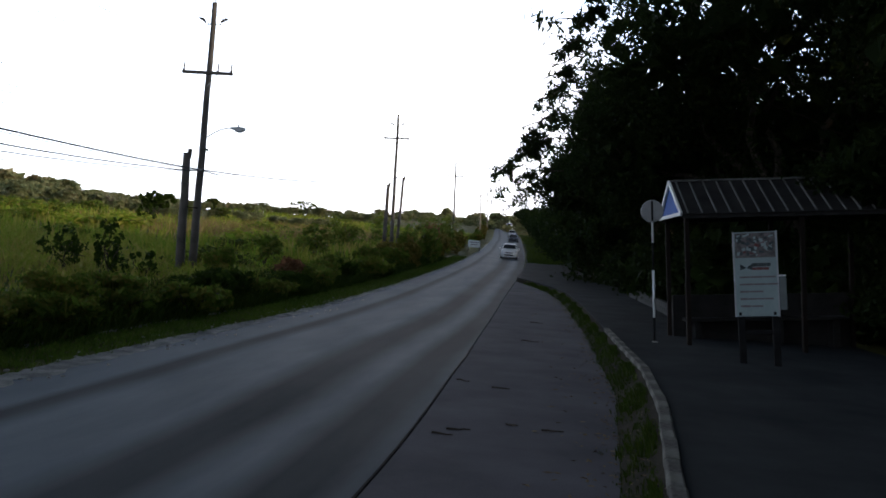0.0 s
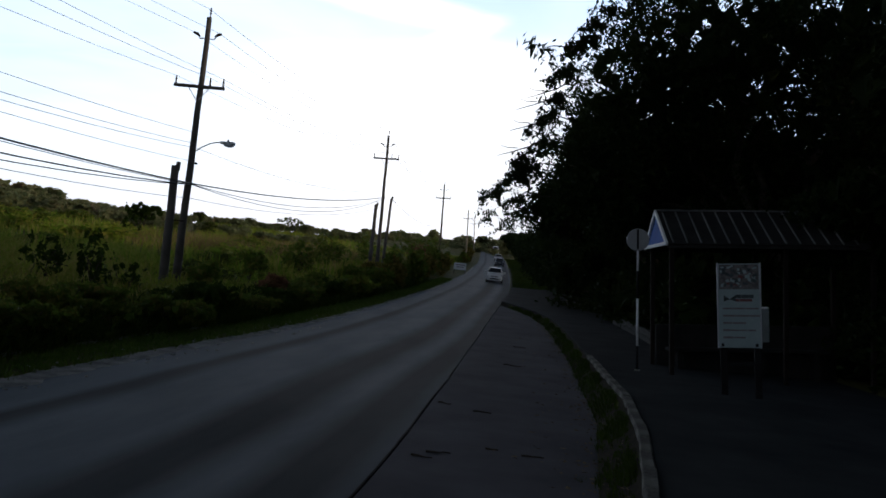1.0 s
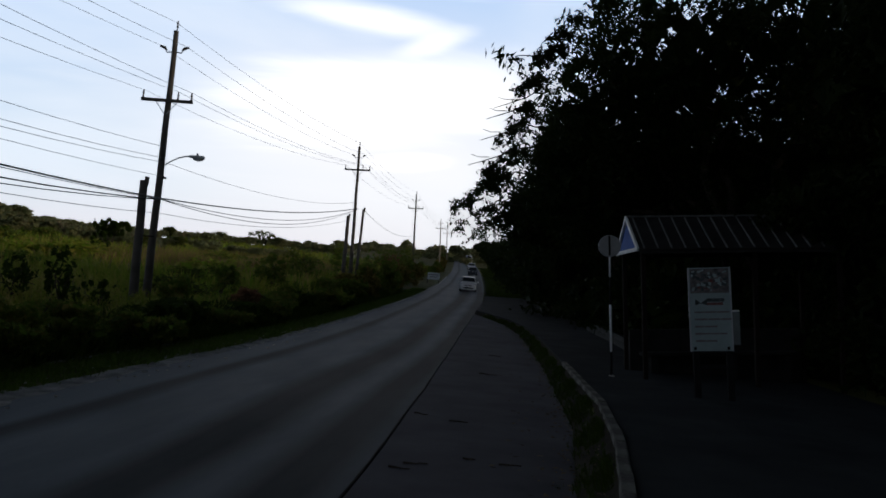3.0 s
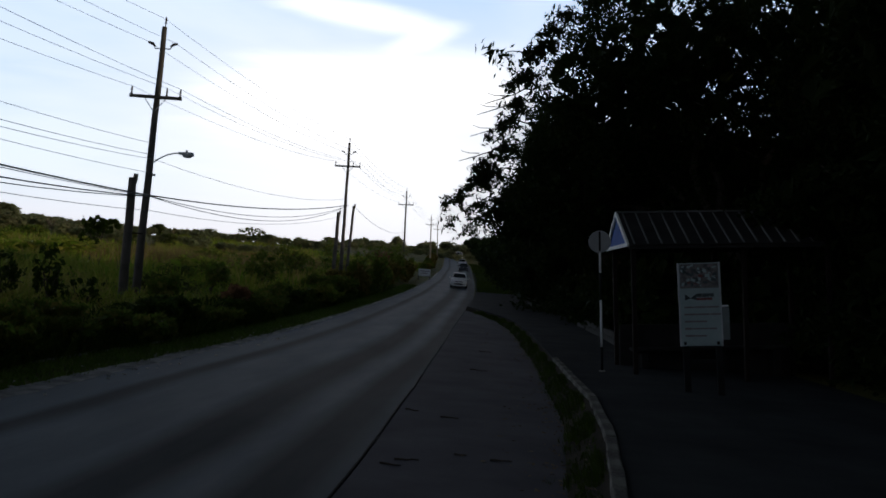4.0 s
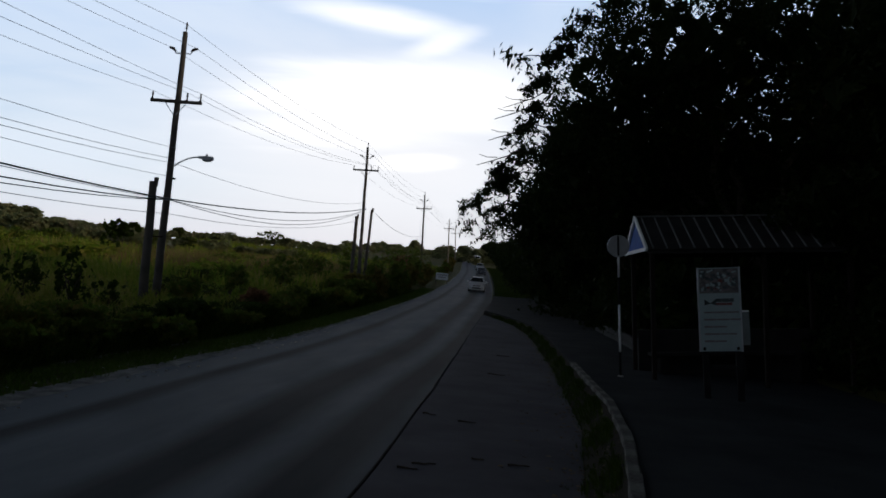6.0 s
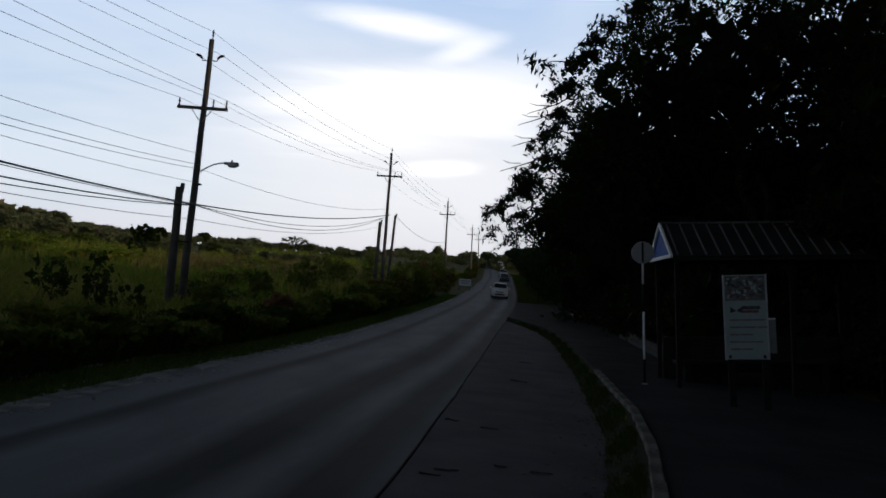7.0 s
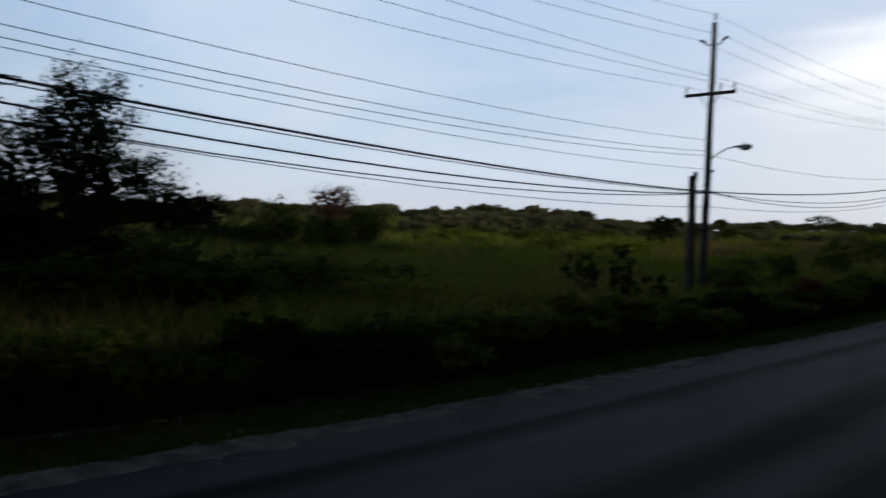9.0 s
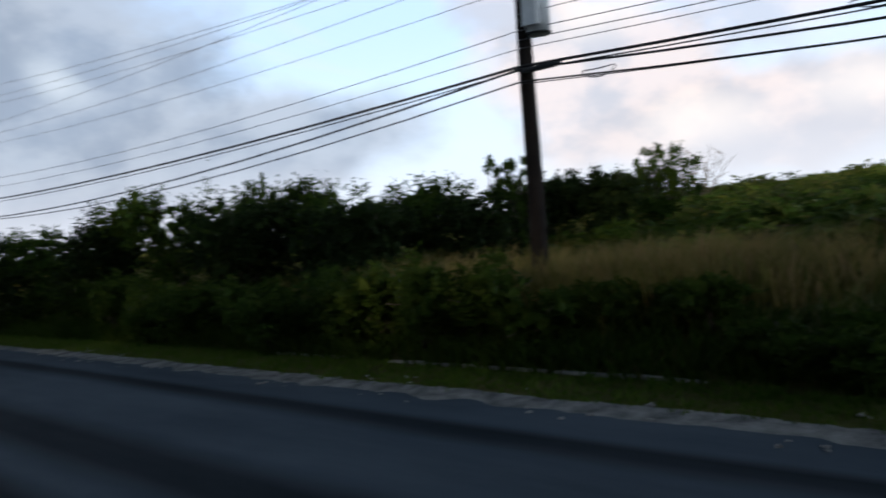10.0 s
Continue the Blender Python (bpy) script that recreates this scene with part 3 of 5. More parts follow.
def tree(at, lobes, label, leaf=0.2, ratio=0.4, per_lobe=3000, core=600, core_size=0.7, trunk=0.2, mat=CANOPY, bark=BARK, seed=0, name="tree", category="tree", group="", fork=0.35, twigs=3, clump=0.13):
    """A trunk with a limb to each lobe and twigs beyond; a crown of leaves, denser within. Lobes are relative to the foot."""
    rng, pr = np.random.default_rng(seed), random.Random(seed)
    holder = thing(name, pose(*at), label, category, group)
    bm = bmesh.new()
    height = max(l[2] for l in lobes)
    head = Vector((np.mean([l[0] for l in lobes]) * 0.4, np.mean([l[1] for l in lobes]) * 0.4, height * fork))
    wood_mesh(bm, (0, 0, -0.3), head, trunk, trunk * 0.75, pr, 4, 0.05, 9)
    for cx, cy, cz, rx, ry, rz in lobes:
        c = Vector((cx, cy, cz))
        wood_mesh(bm, head - Vector((0, 0, 0.1)), c, trunk * 0.6, trunk * 0.18, pr, 5, 0.07, 6)
        for _ in range(twigs):
            q = in_ball(1, rng)[0] * np.array([rx, ry, rz]) * 1.05
            wood_mesh(bm, head.lerp(c, pr.uniform(0.6, 1.0)), c + Vector(q), trunk * 0.16, 0.012, pr, 4, 0.08, 5)
    part("trunk", bm, bark, holder, smooth=True)
    pts = crown_points(lobes, per_lobe, rng, clump)
    v, f = leaf_quads(pts, np.full(len(pts), leaf), ratio, rng, 0.25)
    if core:
        big = np.concatenate([np.array(l[:3]) + in_ball(core, rng) * np.array(l[3:]) * 0.74 for l in lobes])
        v2, f2 = leaf_quads(big, np.full(len(big), core_size), 0.6, rng)
        f = np.concatenate([f, f2 + len(v)])
        v = np.concatenate([v, v2])
    piece("crown", arrays("crown", v, f), mat, holder)
    return holder


def tufts(name, places, heights, blades, spread, width, mat, label, category, seed, lean=0.35):
    """Grass: at each place a handful of bent, tapering blades, all joined."""
    rng = np.random.default_rng(seed)
    n = len(places) * blades
    base = np.repeat(np.asarray(places), blades, 0)
    h = np.repeat(np.asarray(heights), blades) * rng.uniform(0.55, 1.1, n)
    ang_ = rng.uniform(0, 2 * np.pi, n)
    out = np.stack([np.cos(ang_), np.sin(ang_), np.zeros(n)], 1)
    base = base + out * rng.uniform(0, spread, (n, 1))
    side = np.stack([-np.sin(ang_ + 0.6), np.cos(ang_ + 0.6), np.zeros(n)], 1) * (width * rng.uniform(0.6, 1.3, (n, 1)))
    tilt = (h * lean * rng.uniform(0.2, 1.4, n))[:, None]
    mid = base + out * tilt * 0.35 + np.array([0, 0, 1]) * h[:, None] * 0.55
    tip = base + out * tilt + np.array([0, 0, 1]) * h[:, None]
    v = np.stack([base - side - [0, 0, 0.05], base + side - [0, 0, 0.05], mid + side * 0.8, tip, mid - side * 0.8], 1).reshape(-1, 3)
    f = np.arange(5 * n).reshape(-1, 5)
    ob = piece(name, arrays(name, v, f), mat)
    return tagged(ob, label, category, kind="stuff")


def field_places(n, az0, az1, d0, d1, seed, power=1.0):
    """Places on the field side, thinning with distance from the road's bend."""
    rng = np.random.default_rng(seed)
    az = np.radians(rng.uniform(az0, az1, n))
    d = d0 + (d1 - d0) * rng.random(n) ** power
    return np.stack([-np.sin(az) * d, np.cos(az) * d], 1)


def on_land(xy):
    return np.concatenate([xy, land(xy[:, 0], xy[:, 1])[:, None]], 1)


def place(az, d, lift=0.0):
    """A point on the ground at an azimuth to the left of straight ahead."""
    x, y = -math.sin(radians(az)) * d, math.cos(radians(az)) * d
    return Vector((x, y, float(land(x, y)) + lift))


# ---- field and verge ----
def build_field():
    near = field_places(13000, 5, 152, 11, 48, 1, 0.8)
    keep = (left(near[:, 1]) - near[:, 0]) > 2.6
    near = near[keep]
    bare = np.degrees(np.arctan2(-near[:, 0], near[:, 1])) + np.random.default_rng(8).normal(0, 9, len(near)) > 62
    brown, near = near[bare], near[~bare]
    tufts("field_grass", on_land(brown), 0.62 * np.random.default_rng(13).uniform(0.5, 1.4, len(brown)), 7, 0.4, 0.018, HILL_GRASS, "rough olive and brown grass on the slope", "grass", 22, 0.8)
    far_off = left(near[:, 1]) - near[:, 0]
    tufts("field_grass", on_land(near), (0.30 + 0.35 * ramp(far_off, 3, 12)) * np.random.default_rng(12).uniform(0.5, 1.4, len(near)) * (1 + 0.35 * np.sin(near[:, 0] * 0.7) * np.sin(near[:, 1] * 0.5)), 9, 0.5, 0.018, GRASS, "tall tangled green and straw field grass", "grass", 2, 1.3)
    mid = field_places(16000, -4, 152, 40, 150, 3, 0.8)
    mid = mid[(left(mid[:, 1]) - mid[:, 0]) > 2.6]
    turn, reach = np.degrees(np.arctan2(-mid[:, 0], mid[:, 1])), np.hypot(mid[:, 0], mid[:, 1])
    mid = mid[(reach < 92) | (turn < 16) | (turn > 38)]
    bare = np.degrees(np.arctan2(-mid[:, 0], mid[:, 1])) + np.random.default_rng(9).normal(0, 7, len(mid)) > 50
    tufts("field_grass", on_land(mid[bare]), np.full(bare.sum(), 0.95), 5, 0.8, 0.06, HILL_GRASS, "distant rough grass in olive and brown", "grass", 24)
    mid = mid[~bare]
    tufts("field_grass", on_land(mid), np.random.default_rng(17).uniform(0.5, 1.0, len(mid)), 5, 0.8, 0.06, GRASS, "distant rough field grass in green and straw", "grass", 4)
    rng = np.random.default_rng(5)
    # patches of dry seed-headed grass
    spots = [(110, 14.0, 2.2, 420), (103, 14.4, 1.8, 220), (119, 14.8, 2.6, 420), (126, 16.5, 2.0, 220), (92, 21, 3, 120), (80, 24, 6, 120), (72, 26, 5, 120), (10, 76, 12, 1500), (5, 84, 9, 900), (14, 64, 8, 700), (8, 95, 10, 700), (95, 26, 6, 500)]
    pts = []
    for az, d, r, n in spots:
        c = place(az, d)
        pts.append(np.array([c.x, c.y]) + rng.normal(size=(n, 2)) * r * 0.55)
    pts = np.concatenate(pts)
    pts = pts[(left(pts[:, 1]) - pts[:, 0]) > 3.2]
    tufts("dry_grass", on_land(pts), rng.uniform(0.5, 1.1, len(pts)), 8, 0.4, 0.016, DRY_GRASS, "pale dry seeding grass stems", "dry grass", 6, 0.6)
    # a broad drift of reddish seeding grass on the slope
    spots = [(66, 34, 3.0, 220), (70, 33, 3.5, 300), (75, 37, 3.5, 320), (79, 34, 3.5, 320), (84, 38, 2.5, 180), (78, 44, 4, 260), (70, 44, 4, 240), (88, 46, 3, 120)]
    pts = []
    for az, d, r, n in spots:
        c = place(az, d)
        pts.append(np.array([c.x, c.y]) + rng.normal(size=(n, 2)) * r * 0.6)
    pts = np.concatenate(pts)
    tufts("dry_grass", on_land(pts), rng.uniform(0.8, 1.5, len(pts)), 8, 0.45, 0.022, PINK_GRASS, "reddish dry seeding grass on the slope", "dry grass", 26, 0.5)
    # short verge grass on both sides of the road
    y = rng.uniform(-32, 80, 9000)
    x = left(y) - 0.05 - 1.4 * rng.random(len(y)) ** 0.85
    xy = np.stack([x, y], 1)
    tufts("verge_grass", on_land(xy), rng.uniform(0.05, 0.14, len(y)), 5, 0.14, 0.011, VERGE, "short green verge grass beside the road", "grass", 7, 0.8)
    y = 72 + 120 * rng.random(2400) ** 1.2
    x = right(y) + 0.3 + 3.4 * rng.random(len(y))
    xy = np.stack([x, y], 1)
    # scrub's darker leaf colour here stands in for shade under the trees
    tufts("verge_grass", on_land(xy), rng.uniform(0.10, 0.30, len(y)), 5, 0.22, 0.03, SCRUB, "rough verge grass under the trees, their shade in its dark green", "grass", 10, 0.8)
    # weeds at the foot of the bank, dark to put its shade in colour
    y = rng.uniform(-30, 70, 6000)
    x = left(y) - 1.45 - 1.9 * rng.random(len(y))
    xy = np.stack([x, y], 1)
    tufts("bank_weeds", on_land(xy), rng.uniform(0.15, 0.55, len(y)), 6, 0.22, 0.022, SCRUB, "tangled weeds at the foot of the bank, shade in their colour", "weeds", 9, 0.9)
    y = rng.uniform(2, 46, 4600)
    t = 0.98 - (1.3 + 0.7 * np.sin(y * 3.1) * np.sin(y * 1.3)) * rng.random(len(y)) ** 1.8
    x = right(y) + 0.02 + (kerb(y) - right(y) - 0.04) * t
    xy = np.stack([x, y], 1)
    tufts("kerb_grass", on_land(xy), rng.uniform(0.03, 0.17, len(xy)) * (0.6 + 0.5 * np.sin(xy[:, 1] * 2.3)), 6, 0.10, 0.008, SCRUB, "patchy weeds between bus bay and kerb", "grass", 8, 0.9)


build_field()

rng0 = random.Random(11)


def shrub(az, d, height, spread, seed, mat=SCRUB, label="dark leafy roadside shrub", leaf=0.13, dense=1.0, core=60, name="shrub", lift=0.0):
    rng = random.Random(seed)
    lobes = []
    for _ in range(rng.choice((3, 4, 5))):
        a, q = rng.uniform(0, 6.28), rng.uniform(0, 0.6) * spread
        h = height * rng.uniform(0.40, 0.74)
        lobes.append((math.cos(a) * q, math.sin(a) * q, h, spread * rng.uniform(0.35, 0.6), spread * rng.uniform(0.35, 0.6), height - h if height - h < h else h))
    p = place(az, d, -0.05)
    return tree(p, lobes, label, leaf=leaf, ratio=0.5, per_lobe=int(420 * dense), core=int(core * dense), core_size=leaf * 2.6, trunk=0.05, mat=mat, seed=seed, name=name, category="shrub", group="scrub beside the road", fork=0.25, twigs=2, clump=0.14)


# the dark belt of scrub along the verge; shade is in its darker leaves
def build_scrub():
    rng = random.Random(21)
    y = -26.0
    k = 0
    while y < 235:
        step = 0.95 + max(0, y - 12) * 0.035
        off = rng.uniform(1.7, 3.2)
        x = float(left(y)) - off
        d, az = math.hypot(x, y), math.degrees(math.atan2(-x, y))
        if -6.0 < az < 158 and not (-3.2 < az < -1.0 and d < 125):
            high = rng.uniform(0.55, 0.95)
            if az > 122:
                high += 0.7
            if y > 40:
                high += 0.5 + (rng.uniform(0.5, 1.5) if 52 < y < 125 else 0.0)
            # nearer bushes take darker SCRUB leaves in place of shade, farther ones BANK and GOLDEN
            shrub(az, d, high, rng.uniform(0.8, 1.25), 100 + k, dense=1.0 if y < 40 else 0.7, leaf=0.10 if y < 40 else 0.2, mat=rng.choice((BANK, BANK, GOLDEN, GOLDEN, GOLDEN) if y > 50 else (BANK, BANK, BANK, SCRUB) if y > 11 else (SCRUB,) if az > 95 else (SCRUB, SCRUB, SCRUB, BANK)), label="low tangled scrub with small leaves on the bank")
        k += 1
        y += step


build_scrub()
# single shrubs that stand out of the grass
for az, d, h, s, seed in ((25.0, 25, 1.35, 0.7, 301), (22.4, 25, 1.65, 0.6, 302), (20.1, 26, 0.85, 0.6, 303), (15.2, 30, 1.0, 0.8, 312), (12.5, 36, 1.5, 1.4, 304), (9, 44, 2.0, 2.0, 305), (6.5, 60, 2.6, 2.2, 307), (4.5, 66, 3.0, 2.3, 308), (2.0, 76, 3.2, 2.5, 309), (0.4, 92, 3.6, 3.0, 310)):
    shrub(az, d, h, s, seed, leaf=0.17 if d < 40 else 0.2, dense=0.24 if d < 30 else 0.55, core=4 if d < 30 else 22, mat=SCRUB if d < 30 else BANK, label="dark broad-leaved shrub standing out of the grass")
for az, d, h, s, seed in ((1.2, 88, 2.6, 1.6, 321), (0.2, 98, 2.6, 1.6, 322), (10.5, 32, 0.9, 0.8, 323), (43, 47, 3.9, 3.4, 325)):
    shrub(az, d, h, s, seed, mat=RED_LEAF, leaf=0.14, label="half-dry russet bush in the grass")

for az, d, h, s, seed in ((40.2, 46, 2.9, 2.8, 326), (46.2, 47, 3.1, 3.0, 327), (43.2, 44, 2.2, 3.0, 328)):
    shrub(az, d, h, s, seed, mat=BANK, leaf=0.16, dense=1.3, label="broad brownish bush in the rough grass")

# thicket behind the transformer pole
for i, (az, d, h, s) in enumerate(((111, 30, 2.6, 2.8), (115, 25, 2.7, 2.4), (118, 27, 2.8, 2.6), (122, 23, 2.5, 2.5), (126, 25, 2.9, 2.6), (130, 22, 2.6, 2.4), (134, 25, 3.2, 2.7), (138, 23, 3.0, 2.2), (142, 26, 3.6, 2.6), (147, 27, 3.2, 2.6), (151, 30, 3.2, 3.0), (156, 30, 3.0, 3.0))):
    # every second bush takes the wood's shade-dark leaves to deepen the thicket
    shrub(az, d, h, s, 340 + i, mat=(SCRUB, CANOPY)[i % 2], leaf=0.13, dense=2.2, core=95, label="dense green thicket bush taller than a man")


def round_tree(az, d, top, spread, seed, mat, label, leaf=0.3, per=900, bare=False, name="tree", group=""):
    rng = random.Random(seed)
    p = place(az, d, -0.1)
    height = top - p.z
    lobes = []
    for _ in range(5):
        a, q = rng.uniform(0, 6.28), rng.uniform(0.1, 0.62) * spread
        h = height * rng.uniform(0.5, 0.8)
        lobes.append((math.cos(a) * q, math.sin(a) * q, h, spread * rng.uniform(0.35, 0.6), spread * rng.uniform(0.35, 0.6), (height - h) * rng.uniform(0.85, 1.0)))
    return tree(p, lobes, label, leaf=leaf, ratio=0.55, per_lobe=per, core=0 if bare else per // 9, core_size=leaf * 2.5, trunk=0.03 * height, mat=mat, seed=seed, name=name, group=group, twigs=3, clump=0.10 if bare else 0.13)


# the thorn tree beside the wires
p = place(60, 20.5, -0.1)
tree(p, [(0.1, 0.1, 4.2, 1.15, 1.1, 1.15), (-0.7, -1.3, 2.9, 1.3, 1.5, 1.0), (-0.5, 1.4, 2.8, 1.3, 1.4, 0.9), (0.1, 0.0, 3.2, 1.3, 1.4, 1.1), (0.2, -2.3, 2.3, 0.9, 1.2, 0.55), (0.6, 2.4, 2.2, 1.0, 1.4, 0.5), (0, 0, 1.5, 1.2, 1.5, 1.2), (0, 0.6, 0.6, 1.3, 1.2, 0.8)],
     "dark thorn tree with an open ragged crown", leaf=0.112, ratio=0.45, per_lobe=3050, core=110, core_size=0.3, trunk=0.16, seed=61, name="tree", mat=CANOPY, twigs=12, clump=0.17)
for az, d, h, s, seed in ((61.5, 20.3, 1.9, 1.5, 331), (58.0, 20.6, 1.7, 1.6, 332)):
    shrub(az, d, h, s, seed, mat=CANOPY, leaf=0.12, dense=2.0, core=110, label="dark dense bush under the thorn tree")
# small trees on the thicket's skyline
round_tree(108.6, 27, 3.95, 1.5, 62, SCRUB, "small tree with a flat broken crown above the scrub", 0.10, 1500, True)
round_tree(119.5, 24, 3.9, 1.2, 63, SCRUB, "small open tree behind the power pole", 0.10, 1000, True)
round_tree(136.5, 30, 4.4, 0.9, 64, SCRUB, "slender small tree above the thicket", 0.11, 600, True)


def build_field_bushes():
    """Low bushes scattered through the field."""
    rng = random.Random(77)
    protos = []
    for i, mat in enumerate((SCRUB, FAR_LEAF, BANK, GRASS)):
        r = random.Random(800 + i)
        lobes = [(r.uniform(-0.6, 0.6), r.uniform(-0.6, 0.6), r.uniform(0.4, 0.7), r.uniform(0.5, 0.9), r.uniform(0.5, 0.9), r.uniform(0.3, 0.5)) for _ in range(5)]
        protos.append(tree(place(38 + 9 * i, 26 + 3 * i, -0.1), lobes, "low rounded bush in the rough field", leaf=0.15, ratio=0.5, per_lobe=190, core=20, core_size=0.38, trunk=0.04, mat=mat, seed=800 + i, name="bush", category="bush", group="field bushes", fork=0.3, twigs=2, clump=0.2))
    for k in range(260):
        az, d = (rng.uniform(8, 112) if k < 100 else rng.uniform(5, 40) if k < 155 else rng.uniform(89, 110)), 17 + 80 * rng.random() ** (1.3 if k < 155 else 1.1)
        q = place(az, d, -0.1)
        if float(left(q.y)) - q.x < 6 or (17 < az < 40 and d < 42):
            continue
        s = rng.uniform(0.7, 1.5) * (1 + d / 90)
        pick = rng.choice(protos)
        if az < 45:
            s, pick = s * rng.uniform(0.4, 0.7), rng.choice(protos[1:] if d < 50 else protos[2:])
        else:
            pick = rng.choice(protos[:3])
            s *= (0.5 if d > 55 else 0.9) if az > 88 else 1.0
        copy_thing(pick, pose(*q, 0, 0, rng.uniform(0, 360)) @ Matrix.Diagonal((s * rng.uniform(1, 1.8), s * rng.uniform(1, 1.8), s * 0.8, 1)))


build_field_bushes()


def bare_tree(az, d, top, seed):
    rng = random.Random(seed)
    q = place(az, d, -0.1)
    holder = thing("bare_tree", pose(*q), "leafless pale dry tree", "tree")
    bm = bmesh.new()
    h = top - q.z
    wood_mesh(bm, (0, 0, -0.2), (0.1, 0, h * 0.4), 0.03 * h, 0.02 * h, rng)
    for _ in range(14):
        a, e = rng.uniform(0, 6.28), rng.uniform(0.5, 1.2)
        tip = Vector((math.cos(a) * math.cos(e), math.sin(a) * math.cos(e), math.sin(e))) * h * 0.62 + Vector((0.1, 0, h * 0.38))
        pts = wood_mesh(bm, (0.1, 0, h * rng.uniform(0.25, 0.4)), tip, 0.012 * h, 0.004 * h, rng, 5, 0.06, 5)
        for pnt in pts[2:]:
            wood_mesh(bm, pnt, pnt + Vector((rng.uniform(-1, 1), rng.uniform(-1, 1), rng.uniform(0, 1))) * h * 0.17, 0.006 * h, 0.002 * h, rng, 3, 0.06, 4)
    part("trunk", bm, DRY_BARK, holder)


bare_tree(22.6, 105, 6.9, 71)
bare_tree(21.9, 108, 6.6, 72)
bare_tree(106.0, 34, 4.0, 73)


# ---- far woods on the skyline ----
def build_far_trees():
    rng = random.Random(31)
    protos, crowns = [], []
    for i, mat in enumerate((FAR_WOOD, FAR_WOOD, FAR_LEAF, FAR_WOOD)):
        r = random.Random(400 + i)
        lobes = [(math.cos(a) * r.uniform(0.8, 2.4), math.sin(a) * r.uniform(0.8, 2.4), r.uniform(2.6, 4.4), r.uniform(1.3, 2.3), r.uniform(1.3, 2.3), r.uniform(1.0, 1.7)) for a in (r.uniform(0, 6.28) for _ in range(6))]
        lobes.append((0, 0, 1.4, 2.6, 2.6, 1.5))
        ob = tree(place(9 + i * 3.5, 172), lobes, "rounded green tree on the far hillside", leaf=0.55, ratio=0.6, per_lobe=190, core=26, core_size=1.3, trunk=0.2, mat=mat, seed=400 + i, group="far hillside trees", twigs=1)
        protos.append(ob)
        me = next(c for c in ob.children if c.name.startswith("crown")).data
        co = np.zeros(len(me.vertices) * 3, dtype=np.float32)
        me.vertices.foreach_get("co", co)
        quads = co.reshape(-1, 4, 3)
        quads = quads[np.random.default_rng(i).permutation(len(quads))[: len(quads) // 5]]
        middle = quads.mean(1, keepdims=True)
        crowns.append((middle + (quads - middle) * 2.2).reshape(-1, 3))
    woods, slope = [], []
    # stretches: azimuth from, to, distance, height of the skyline in degrees, how many
    for a0, a1, d, el, n in ((-3, 5, 250, 2.75, 18), (-6, 7, 225, 2.35, 34), (-5, 3, 270, 3.0, 20), (4, 14, 170, 2.35, 30), (13, 20, 150, 2.0, 22), (18, 25.2, 185, 2.35, 44), (25.6, 34, 200, 2.85, 60), (19, 35, 145, 1.6, 44), (18, 37, 112, 1.0, 40), (33, 41, 150, 2.7, 26), (40, 50, 140, 2.6, 26), (48, 62, 190, 2.45, 50),
                          (62, 86, 205, 2.1, 84), (84, 91, 200, 0.9, 14), (79.5, 82.5, 190, 2.4, 3), (87.2, 89.6, 175, 1.55, 4), (72, 76, 185, 2.5, 3), (60, 86, 150, 1.5, 50), (62, 84, 120, 1.1, 40), (80, 91, 150, 0.45, 24), (-9, -3, 330, 2.95, 16), (44, 62, 100, 1.3, 22), (8, 20, 105, 1.55, 14), (30, 44, 85, 1.0, 10)):
        for k in range(n):
            az = a0 + (a1 - a0) * (k + rng.random()) / n
            q = place(az, d * rng.uniform(0.92, 1.08), -0.2)
            top = EYE[2] + d * math.tan(radians(el)) * rng.uniform(0.93, 1.08)
            s = max(0.3, (top - q.z) / 5.6)
            m = pose(*q, 0, 0, rng.uniform(0, 360)) @ Matrix.Diagonal((s * rng.uniform(1.1, 1.6), s * rng.uniform(1.1, 1.6), s, 1))
            pick = rng.randrange(4)
            if d < 110 and not 18 <= a0 < 37:
                copy_thing(protos[pick], m)
            else:
                mm = np.array(m)
                (woods if az < 56 else slope).append(crowns[pick] @ mm[:3, :3].T + mm[:3, 3])
    for i, ob in enumerate(protos):
        ob.matrix_basis = pose(*place(9 + i * 3.5, 150, -0.2)) @ Matrix.Diagonal((0.6, 0.6, 0.42, 1))
    for heap_of, mat, label in ((woods, FAR_WOOD, "rounded woods along the far skyline, haze in their pale colour"), (slope, FAR_LEAF, "dark green woods on the hill slope")):
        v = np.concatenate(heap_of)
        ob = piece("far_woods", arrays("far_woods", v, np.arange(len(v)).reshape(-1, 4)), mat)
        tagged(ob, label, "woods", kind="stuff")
    # the sunlit spot on the hill is put into this tree's russet leaves
    round_tree(26.2, 150, 8.2, 3.0, 66, RED_LEAF, "far hillside tree, low sunlight put into its russet leaves", 0.4, 500)
    round_tree(19.85, 70, 5.6, 1.5, 67, SCRUB, "dark open-crowned tree in the field", 0.3, 500, True)
    round_tree(9.6, 150, 10.3, 4.2, 68, FAR_LEAF, "broad flat-crowned far tree", 0.36, 130, True)


build_far_trees()


